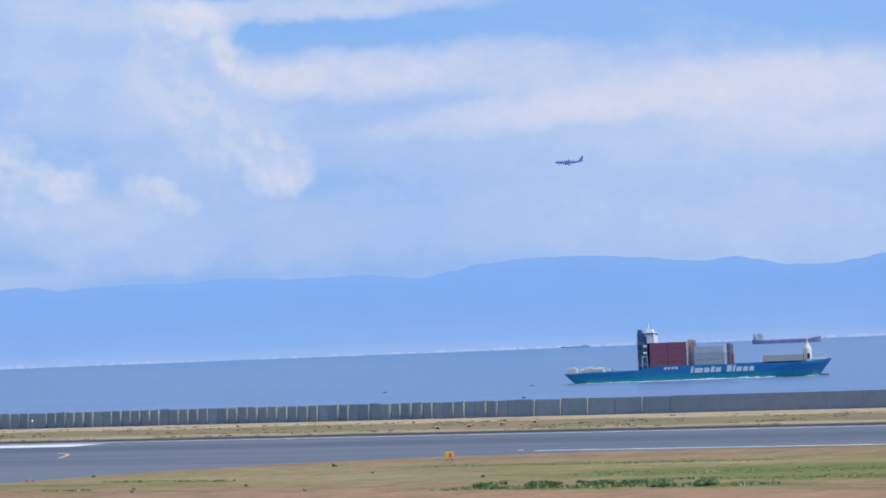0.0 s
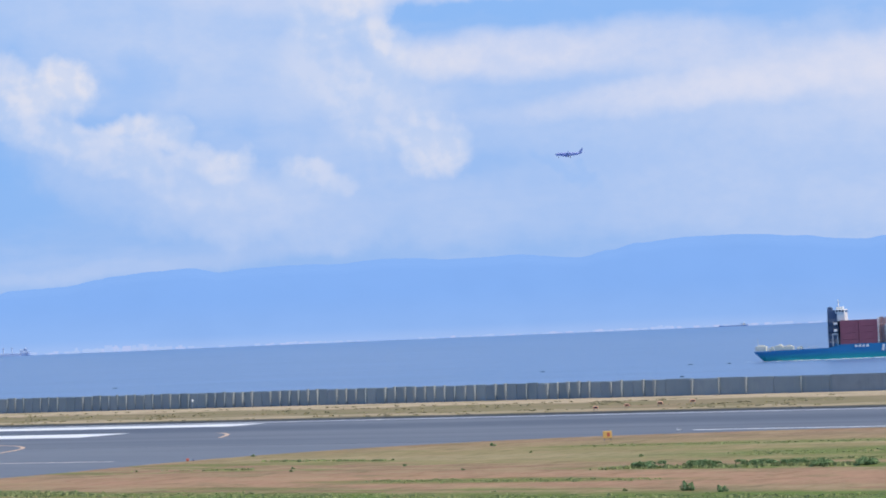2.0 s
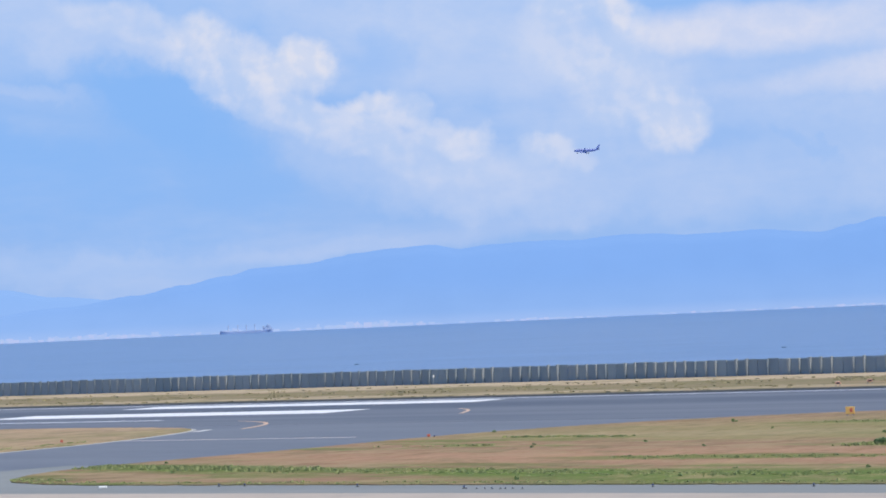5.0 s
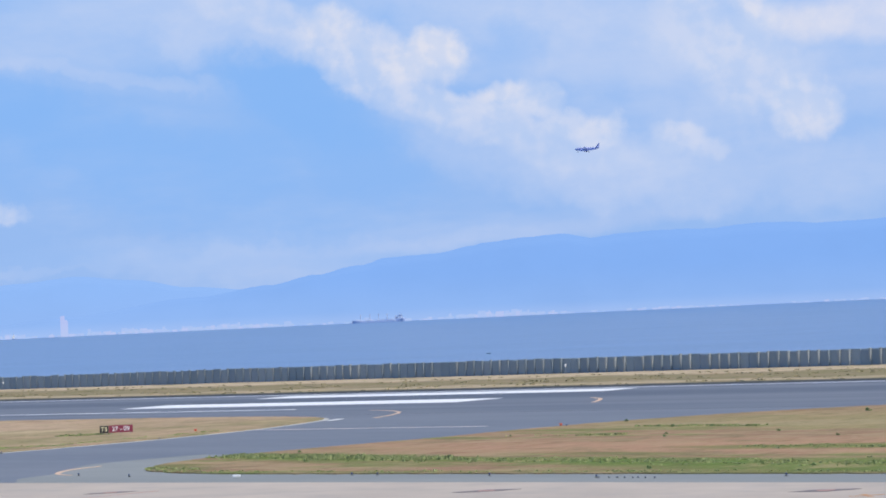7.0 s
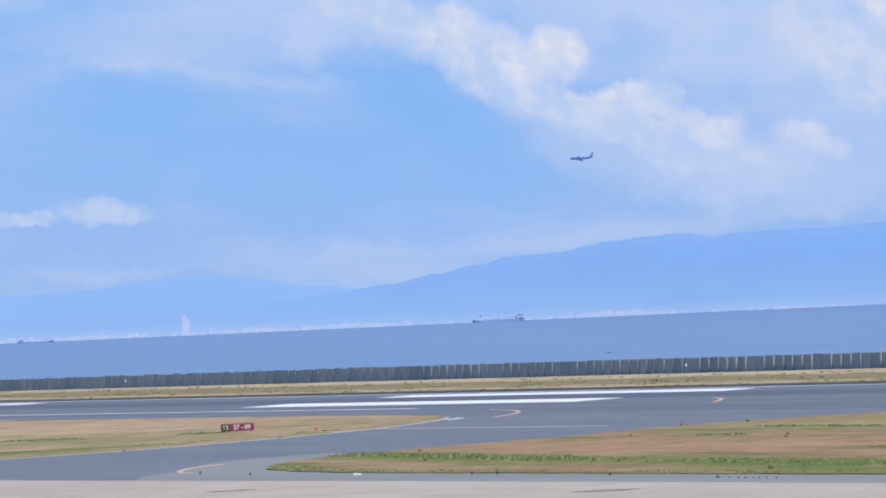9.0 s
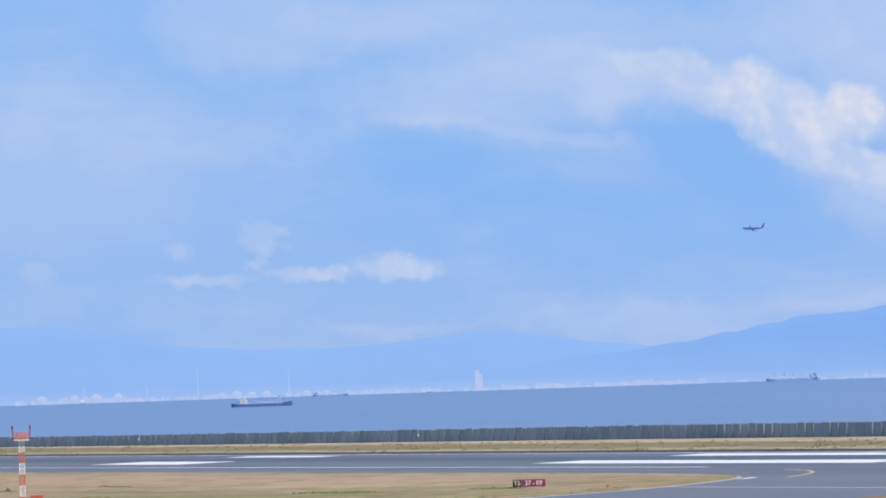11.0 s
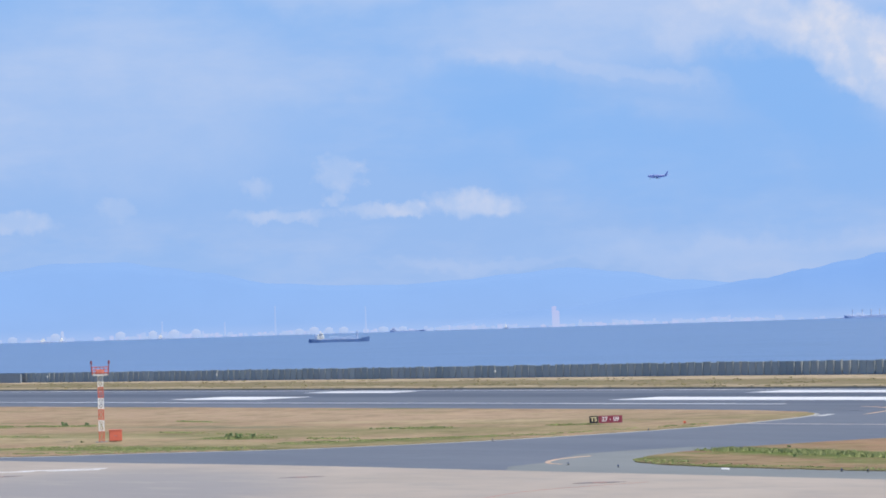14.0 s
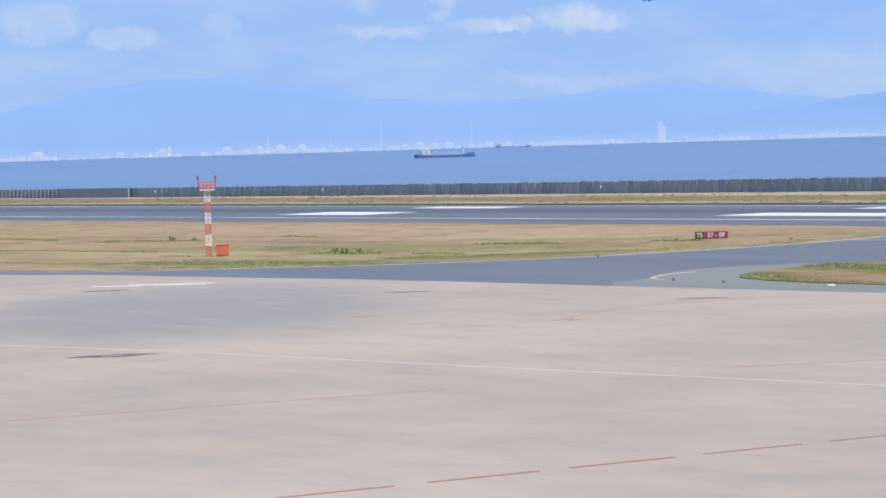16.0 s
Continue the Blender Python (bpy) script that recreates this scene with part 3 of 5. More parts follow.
def box(bm, c, s, bevel=0.0, rz=0.0, mat=0):
    """A box of centre c and size s; its edges bevelled."""
    m = pose(*c, 0, 0, rz) @ Matrix.Diagonal((*s, 1))
    r = bmesh.ops.create_cube(bm, size=1.0, matrix=m)
    vs = r["verts"]
    fs = {f for v in vs for f in v.link_faces}
    for f in fs:
        f.material_index = mat
    if bevel:
        es = list({e for v in vs for e in v.link_edges})
        bmesh.ops.bevel(bm, geom=es, offset=bevel, segments=1, affect="EDGES", profile=0.5)
    return vs


def tube(bm, a, b, r0, r1=None, seg=8, cap=True):
    a, b = Vector(a), Vector(b)
    d = b - a
    m = Matrix.Translation((a + b) / 2) @ d.to_track_quat("Z", "Y").to_matrix().to_4x4()
    return bmesh.ops.create_cone(bm, cap_ends=cap, segments=seg, radius1=r0, radius2=r0 if r1 is None else r1, depth=d.length, matrix=m)["verts"]


def slab(bm, outline, z0, z1):
    """A polygon with thickness, from z0 up to z1."""
    top = [bm.verts.new((x, y, z1)) for x, y in outline]
    bot = [bm.verts.new((x, y, z0)) for x, y in outline]
    n = len(top)
    bm.faces.new(top)
    bm.faces.new(bot[::-1])
    for i in range(n):
        bm.faces.new((top[i - 1], bot[i - 1], bot[i], top[i]))
    bmesh.ops.recalc_face_normals(bm, faces=bm.faces[:])


def sheet(name, outline, z0, z1, mat, label, category, kind="structure"):
    bm = bmesh.new()
    slab(bm, outline, z0, z1)
    return tagged(mesh_ob(name, bm, mat), label, category, kind=kind)


def smooth_line(pts, n=4):
    """A rounded line through the points."""
    out = []
    for i in range(len(pts) - 1):
        p0, p1, p2, p3 = (Vector(pts[max(0, min(len(pts) - 1, k))]) for k in (i - 1, i, i + 1, i + 2))
        for j in range(n):
            t = j / n
            out.append(tuple(0.5 * (2 * p1 + (p2 - p0) * t + (2 * p0 - 5 * p1 + 4 * p2 - p3) * t * t + (3 * p1 - p0 - 3 * p2 + p3) * t ** 3)))
    return out + [tuple(pts[-1])]


def roughen(line, amount, step=1.2):
    """Breaks a line into short pieces with small sideways wobble, as a turf edge has."""
    out = []
    for a, b in zip(line, line[1:]):
        a, b = Vector(a), Vector(b)
        k = max(1, int((b - a).length / step))
        side = Vector((-(b - a).y, (b - a).x)).normalized() if (b - a).length else Vector((0, 0))
        for i in range(k):
            p = a.lerp(b, i / k)
            out.append(tuple(p + side * amount * noise.noise((p.x * 0.9, p.y * 0.9, 0.3)) * 2))
    return out + [tuple(line[-1])]


# ---------------------------------------------------------------- ground and sea
RW_NEAR, RW_FAR, WALL_Y = 321.6, 381.6, 468.0
SEA_Z = -5.0


def sea_height(r):
    """The sea's surface: flat near, and bringing the far shore up to the line where the bay ends."""
    k = max(0.0, min(1.0, (r - 2200) / 2600))
    return SEA_Z + 4.9 * k * k * (3 - 2 * k)


def make_sea():
    bm = bmesh.new()
    rings = [0, 300, 460, 700, 1000, 1400, 1800, 2200, 2600, 3000, 3400, 3800, 4200, 4600, 4800]
    seg = 96
    rows = []
    for r in rings[1:]:
        rows.append([bm.verts.new((r * math.cos(2 * math.pi * i / seg), r * math.sin(2 * math.pi * i / seg), sea_height(r))) for i in range(seg)])
    c = bm.verts.new((0, 0, SEA_Z))
    for i in range(seg):
        bm.faces.new((c, rows[0][i], rows[0][(i + 1) % seg]))
    for a, b in zip(rows, rows[1:]):
        for i in range(seg):
            bm.faces.new((a[i], b[i], b[(i + 1) % seg], a[(i + 1) % seg]))
    for f in bm.faces:
        f.smooth = True
    return tagged(mesh_ob("water", bm, M_SEA), "calm blue bay water with small wind ripples", "sea", kind="structure")


make_sea()
sheet("ground", [(-1500, -300), (700, -300), (700, WALL_Y + 3), (-1500, WALL_Y + 3)], -7.0, 0.0, M_GRASS_FAR,
      "flat airfield land of dry grass behind the sea wall", "ground")
sheet("runway", [(-1500, 301), (700, 301), (700, 389), (-1500, 389)], -0.2, 0.03, M_RUNWAY,
      "grey asphalt runway with worn dark wheel tracks", "runway")
sheet("pavement", [(-1500, 120), (700, 120), (700, 302), (-1500, 302)], -0.2, 0.02, M_TAXI,
      "grey asphalt taxiway leading off the runway", "taxiway")
# A flat dark strip between the runway and the far grass.
sheet("edge_strip", [(-1500, 386.5), (700, 386.5), (700, 394.5), (-1500, 394.5)], -0.2, 0.06, M_EDGE_DARK,
      "dark strip along the runway's far edge", "drain")
sheet("apron", smooth_line([(-1500, 157), (-420, 161), (-267, 171.4), (-224, 176.5), (-190, 178), (-148, 179.5), (-100, 180)], 3) + [(700, 180), (700, -300), (-1500, -300)],
      -0.2, 0.045, M_APRON, "pale weathered concrete apron with stains", "apron")
sheet("shoulder", [(700, 179), (-100, 179), (-148, 178.6), (-190, 177.2), (-196, 183)] + smooth_line([(-197, 188.4), (-203, 197.5), (-206, 204.1), (-204, 217)], 3) + [(-190, 214), (-180, 196), (700, 195)],
      -0.2, 0.033, M_SHOULDER, "pale grey paved taxiway shoulder", "shoulder")
ISLE = smooth_line([(-172, 188.6), (-181, 189.6), (-188.6, 193.0), (-193.8, 199.6), (-196.4, 206), (-197.2, 215), (-195.2, 228), (-192.5, 243), (-191.5, 258),
                    (-187.5, 275), (-179, 291), (-166, 303.5), (-150, 311), (-130, 316.3), (-100, 319.3)], 4)
sheet("grass_isle", roughen([(-60, 188.6), (-172, 188.6)] + ISLE + [(-40, 320.2)], 0.25) + [(700, 320.2), (700, 188.6)], -0.2, 0.12, M_GRASS_ISLE,
      "dry straw grass with green strips beside the runway", "grass")
PENIN = smooth_line([(-416, 165), (-336, 166.5), (-297, 170.5), (-274.5, 176.8), (-262.9, 188.5), (-251.5, 199.9), (-243, 215.8), (-239.5, 233.5), (-239.2, 252),
                     (-241, 266), (-245.5, 281), (-250.5, 290.5), (-259, 296), (-275, 299.5), (-300, 300.3)], 4)
sheet("grass_field", roughen([(-700, 164)] + PENIN, 0.25) + [(-1500, 300.5), (-1500, 160)], -0.2, 0.12, M_GRASS_LEFT,
      "flat field of dry brown grass with green tufts", "grass")

# ---------------------------------------------------------------- far land


def far_point(a, dist, z):
    return (-math.sin(radians(a)) * dist, math.cos(radians(a)) * dist, z)


def ridge(name, crest, dist, deep, mat, label, rough):
    """A mountain range: crest is azimuth and elevation in degrees."""
    bm = bmesh.new()
    n = 620
    a0, a1 = crest[0][0], crest[-1][0]
    rows = []
    for i in range(n + 1):
        a = a0 + (a1 - a0) * i / n
        for (p, e0), (q, e1) in zip(crest, crest[1:]):
            if min(p, q) <= a <= max(p, q):
                t = (a - p) / (q - p)
                t = t * t * (3 - 2 * t)
                e = e0 + (e1 - e0) * t
                break
        e += rough * (noise.noise((a * 1.7, 0, 1.0)) + 0.5 * noise.noise((a * 5.1, 0, 2.0)) + 0.3 * noise.noise((a * 14.0, 0, 3.0)))
        z = EYE_H + dist * math.tan(radians(e))
        col = []
        for k in range(7):
            s = k / 6
            zz = -3 + (z + 3) * (s ** 0.8)
            d = dist - deep * (1 - s) * (1 + 0.25 * noise.noise((a * 1.1, s * 2, 4)))
            col.append(bm.verts.new(far_point(a, d, EYE_H + (zz - EYE_H) * d / dist)))
        col.append(bm.verts.new(far_point(a, dist + 60, -5)))
        rows.append(col)
    for p, q in zip(rows, rows[1:]):
        for k in range(7):
            f = bm.faces.new((p[k], q[k], q[k + 1], p[k + 1]))
            f.smooth = True
    return tagged(mesh_ob(name, bm, mat), label, "mountain", kind="structure")


FRONT_RANGE = [(2.0, 1.2), (8.0, 1.6), (14.0, 1.3), (17.5, 1.55), (18.55, 1.49), (19.09, 1.4), (19.66, 1.32), (20.45, 1.33), (21.12, 1.47),
          (21.57, 1.55), (22.14, 1.47), (22.71, 1.52), (23.5, 1.6), (24.53, 1.68), (25.67, 1.67), (26.71, 1.59), (27.29, 1.47), (27.87, 1.35),
          (29.12, 1.45), (30.61, 1.42), (31.41, 1.48), (31.98, 1.48), (32.78, 1.41), (33.7, 1.43), (34.62, 1.4), (35.19, 1.34), (35.76, 1.45),
          (36.45, 1.41), (37.37, 1.34), (37.6, 1.29), (38.41, 1.16), (39.33, 1.13), (39.91, 1.0), (40.84, 0.84), (41.76, 0.68), (43.2, 0.5),
          (46.0, 0.2), (49.0, -0.15)]
BACK_RANGE = [(36.0, 0.2), (40.2, 0.5), (41.77, 0.58), (43.36, 0.71), (44.49, 0.91), (45.63, 1.02), (46.77, 0.93), (47.9, 0.83), (49.02, 0.78),
          (50.2, 0.8), (51.6, 0.88), (53.0, 1.14), (53.76, 1.26), (54.67, 1.39), (55.81, 1.4), (57.17, 1.26), (58.3, 1.01), (59.21, 0.81),
          (62.0, 0.6), (68.0, 0.9), (75.0, 0.5)]
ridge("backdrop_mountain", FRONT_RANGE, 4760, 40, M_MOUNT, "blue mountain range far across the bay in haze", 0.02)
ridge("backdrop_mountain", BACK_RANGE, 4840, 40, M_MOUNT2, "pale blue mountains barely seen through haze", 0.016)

# ---------------------------------------------------------------- markings


def marking(outline, mat, name, label, z=0.03):
    bm = bmesh.new()
    slab(bm, outline, z - 0.02, z + 0.012)
    return tagged(mesh_ob(name, bm, mat), label, "marking", kind="structure")


def rect(x0, x1, y0, y1):
    return [(x0, y0), (x1, y0), (x1, y1), (x0, y1)]


def strip(points, width, mat, name, label, z=0.03):
    """A painted line of even width along the points."""
    pts = [Vector(p) for p in points]
    left, right = [], []
    for i, p in enumerate(pts):
        d = (pts[min(i + 1, len(pts) - 1)] - pts[max(i - 1, 0)]).normalized()
        n = Vector((-d.y, d.x)) * width / 2
        left.append(tuple(p + n))
        right.append(tuple(p - n))
    return marking(left + right[::-1], mat, name, label, z)


for x0, x1 in ((-1500, -283), (-155, 700)):
    marking(rect(x0, x1, RW_NEAR - 0.6, RW_NEAR + 0.6), M_WHITE, "trim_edge_line", "white runway side line")
marking(rect(-1500, 700, RW_FAR - 0.45, RW_FAR + 0.45), M_WHITE, "trim_edge_line", "white runway side line")
marking(rect(-334.5, -263.5, 336, 348), M_WHITE, "trim_aiming_mark", "broad white aiming block on the runway")
marking(rect(-332, -258, 367, 377), M_WHITE, "trim_aiming_mark", "broad white aiming block on the runway")
marking(rect(-457, -429, 335, 349), M_WHITE, "trim_touchdown_mark", "white touchdown block on the runway")
marking(rect(-457, -429, 369, 377), M_WHITE, "trim_touchdown_mark", "white touchdown block on the runway")
strip(smooth_line([(-262, 314.2), (-256, 311.5), (-250, 306), (-245.5, 299), (-242, 291)], 5), 0.6, M_YELLOW, "trim_taxi_line", "faded orange taxi guide line on asphalt")
strip(smooth_line([(-243, 342.8), (-238.5, 338.5), (-234.5, 332.5), (-231, 326)], 5), 0.6, M_YELLOW, "trim_taxi_line", "faded orange taxi guide line on asphalt")
strip([(-240.8, 264.4), (-223, 265.0), (-203.8, 265.7)], 0.9, M_PINK_PALE, "trim_hold_line", "pale holding line across the taxiway", 0.022)
strip(smooth_line([(-193.6, 187.6), (-195.6, 188.2), (-197.6, 189.8), (-199.6, 192.4), (-201.2, 195.6), (-201.7, 199.6)], 5), 0.5, M_YELLOW, "trim_taxi_line", "faded orange taxi guide line on asphalt", 0.048)
strip([(x + 0.9, y - 0.6) for x, y in PENIN[8:48]], 1.0, M_KERB, "trim_turf_edge", "pale concrete kerb strip beside the turf", 0.024)
strip([(-245.0, 285.0), (-246.0, 287.6), (-247.4, 290.4)], 1.0, M_WHITE_WORN, "trim_edge_line", "short white paint stroke at the turf's tip", 0.024)
for a, b in (((-244.8, 156.0), (-241.0, 159.6)), ((-240.0, 160.4), (-236.4, 164.4)), ((-243.2, 159.4), (-237.8, 166.2))):
    strip([a, b], 0.9, M_WHITE, "trim_apron_line", "white paint stroke on the apron", 0.046)
for i in range(-3, 6):
    y0 = 66.1 + 6.9 * (i - 0.11)
    strip([(-89.6 + 0.145 * (y0 - 66), y0), (-89.6 + 0.145 * (y0 + 5.3 - 66), y0 + 5.3)], 0.28, M_RED_LINE, "trim_stand_line", "broken dull red line painted on concrete", 0.046)
strip(smooth_line([(-190, 103), (-161, 108.4), (-140, 110.6), (-122, 112.4), (-100, 115)], 4), 0.24, M_WHITE_WORN, "trim_apron_line", "worn pale line across the apron", 0.046)
for pts in ([(-127.2, 75.2), (-125.5, 82.5), (-123.4, 90.5), (-121, 100)], [(-160, 144), (-166, 157), (-165, 170)], [(-118, 118), (-112, 130), (-104, 146)]):
    strip(smooth_line(pts, 4), 0.2, M_PINK, "trim_stand_line", "thin worn red guide line on concrete", 0.046)
for x, y, n in ((-161, 104, 6.4), (-202.7, 163.4, 4.2), (-168.5, 167.8, 4.6), (-131.6, 171.2, 5.4), (-102.6, 172.6, 5.2), (-236, 152, 5.0)):
    a = math.degrees(math.atan2(-x, y)) + 8
    c, s = math.cos(radians(a)), math.sin(radians(a))
    ring = []
    for i in range(18):
        t = 2 * math.pi * i / 18
        u, v = 0.5 * n * math.cos(t) * abs(math.cos(t)) ** 0.4, (0.21 * n + 0.2 * math.sin(5 * t + x)) * math.sin(t) * abs(math.sin(t)) ** 0.6
        ring.append((x + u * c - v * s, y + u * s + v * c))
    marking(ring, M_STAIN, "trim_dark_patch", "dark oily stain on the apron concrete", 0.046)
    strip([(x - 0.12 * n * c, y - 0.12 * n * s), (x + 0.12 * n * c, y + 0.12 * n * s)], 0.18 * n, M_PINK, "trim_stand_mark", "small red stand mark on concrete", 0.052)
for x, y in ((-159.0, 143.9), (-177.5, 138.5), (-97.0, 168.5)):
    for k in (-1, 1):
        strip([(x - 0.9, y + 0.9 * k), (x, y + 0.2 * k), (x + 0.9, y + 0.9 * k)], 0.42, M_CHEVRON, "trim_stand_mark", "small orange chevron painted on concrete", 0.046)

# ---------------------------------------------------------------- sea wall


def make_seawall():
    """Parapet of cast panels with sloping buttresses on the land side."""
    wall = tagged(new("wall_sea"), "long dark concrete sea wall with pale buttress ribs", "sea wall", kind="structure")
    wall.location = (0, WALL_Y, 0)
    bm = bmesh.new()
    box(bm, (150, 0.75, 0.95), (1160, 0.5, 4.2))
    slab(bm, [(-430, 0.5), (-430, 1.0), (-730, -14.0), (-730, -14.5)], -1.15, 2.75)
    slab(bm, [(-730, -14.5), (-730, -14.0), (-1500, -14.0), (-1500, -14.5)], -1.15, 2.6)
    part("core", bm, M_WALL, wall)
    bm = bmesh.new()
    box(bm, (-1095, -14.75, 0.5), (810, 0.5, 4.2))
    box(bm, (251, 0.25, 1.0), (898, 0.5, 4.2))
    part("plain_stretch", bm, M_WALL, wall)

    def panel_mesh(w):
        bm = bmesh.new()
        box(bm, (0, 0.27, 1.0), (w - 0.05, 0.46, 4.2), 0.04)
        me = bpy.data.meshes.new("panel")
        bm.to_mesh(me)
        bm.free()
        me.materials.append(M_PANEL)
        return me

    def rib_mesh(mat):
        bm = bmesh.new()
        # Wider at the top: the taper of the sunlit streak is put into the shape.
        prof = [(0.1, -1.0, 0.07), (-0.35, -1.0, 0.07), (-0.4, 0.6, 0.09), (-0.6, 2.5, 0.2), (-0.55, 3.1, 0.24), (0.1, 3.2, 0.24)]
        a = [bm.verts.new((-w, y, z)) for y, z, w in prof]
        b = [bm.verts.new((w, y, z)) for y, z, w in prof]
        bm.faces.new(a[::-1])
        bm.faces.new(b)
        for i in range(len(prof)):
            bm.faces.new((a[i - 1], a[i], b[i], b[i - 1]))
        bmesh.ops.recalc_face_normals(bm, faces=bm.faces[:])
        me = bpy.data.meshes.new("rib")
        bm.to_mesh(me)
        bm.free()
        me.materials.append(mat)
        return me

    def bend(x):
        """West of the touchdown marks the wall draws a little nearer and stands lower."""
        k = max(0.0, -430.0 - x)
        return -0.05 * min(k, 300.0), -0.0016 * min(k, 300.0)

    narrow, wide, ribs = panel_mesh(2.25), panel_mesh(5.4), (rib_mesh(M_RIB), rib_mesh(M_RIB_DULL))
    rng = random.Random(5)
    x = -690.0
    while x < -198:
        w, me = (2.25, narrow) if x < -232 else (5.4, wide)
        dy, dz = bend(x)
        p = new("panel", me)
        p.parent = wall
        p.location = (x + w / 2, dy + rng.uniform(-0.03, 0.03), dz + rng.uniform(-0.2, 0.1))
        if rng.random() > (0.10 if x < -232 else 0.35):
            # Farther ribs: duller colour and less depth stand in for haze.
            r = new("rib", ribs[1] if rng.random() < (0.25 if x > -330 else 0.6 if x > -400 else 0.93) else ribs[0])
            r.parent = wall
            r.location = (x, dy, dz + rng.uniform(-0.2, 0.12))
            r.scale = (rng.uniform(0.6, 1.4), rng.uniform(0.75, 1.1) * (1.0 if x > -340 else 0.65 if x > -410 else 0.4), 1)
        x += w
    # the stretch too far off to tell its pieces apart
    bm = bmesh.new()
    for i in range(130):
        x = -985 + i * 2.25
        dy, dz = bend(x)
        box(bm, (x, dy - 0.2, 0.9 + dz), (rng.uniform(0.2, 0.4), 0.6, 4.0 + rng.uniform(-0.1, 0.1)))
    tagged(part("far_ribs", bm, M_RIB_DULL, wall), kind="stuff")


# ---------------------------------------------------------------- ships


def loft_hull(sections):
    """A hull from cross sections: place along, half beam at deck, half beam at water, deck height."""
    bm = bmesh.new()
    rows = []
    for s, bd, bw, zd, *rake in sections:
        k = rake[0] if rake else 0.0
        z = [(-bw * 0.8, -2.0), (-bw, 0.0), (-(bw + bd) / 2, zd * 0.45), (-bd, zd * 0.85), (-bd, zd), (bd, zd), (bd, zd * 0.85), ((bw + bd) / 2, zd * 0.45), (bw, 0.0), (bw * 0.8, -2.0)]
        rows.append([bm.verts.new((s + k * (1 - h / zd), y, h)) for y, h in z])
    for a, b in zip(rows, rows[1:]):
        for i in range(len(a)):
            bm.faces.new((a[i - 1], a[i], b[i], b[i - 1]))
    bm.faces.new(rows[0])
    bm.faces.new(rows[-1][::-1])
    bmesh.ops.recalc_face_normals(bm, faces=bm.faces[:])
    return bm


def container_mesh(length, height=2.6, width=2.44):
    """A corrugated steel container with corner posts."""
    bm = bmesh.new()
    n = 24
    for side in (-1, 1):
        y0 = side * (width / 2 - 0.06)
        prev = None
        for i in range(n + 1):
            x = -length / 2 + 0.1 + (length - 0.2) * i / n
            y = y0 + side * (0.05 if i % 2 else 0.0)
            v = (bm.verts.new((x, y, 0.1)), bm.verts.new((x, y, height - 0.1)))
            if prev:
                bm.faces.new((prev[0], v[0], v[1], prev[1]))
            prev = v
    for x in (-length / 2 + 0.08, length / 2 - 0.08):
        for y in (-width / 2 + 0.08, width / 2 - 0.08):
            box(bm, (x, y, height / 2), (0.16, 0.16, height))
    for z in (0.06, height - 0.06):
        box(bm, (0, 0, z), (length, width, 0.1))
    for x in (-length / 2 + 0.1, length / 2 - 0.1):
        box(bm, (x, 0, height / 2), (0.06, width - 0.2, height - 0.2))
    me = bpy.data.meshes.new("container")
    bm.to_mesh(me)
    bm.free()
    return me


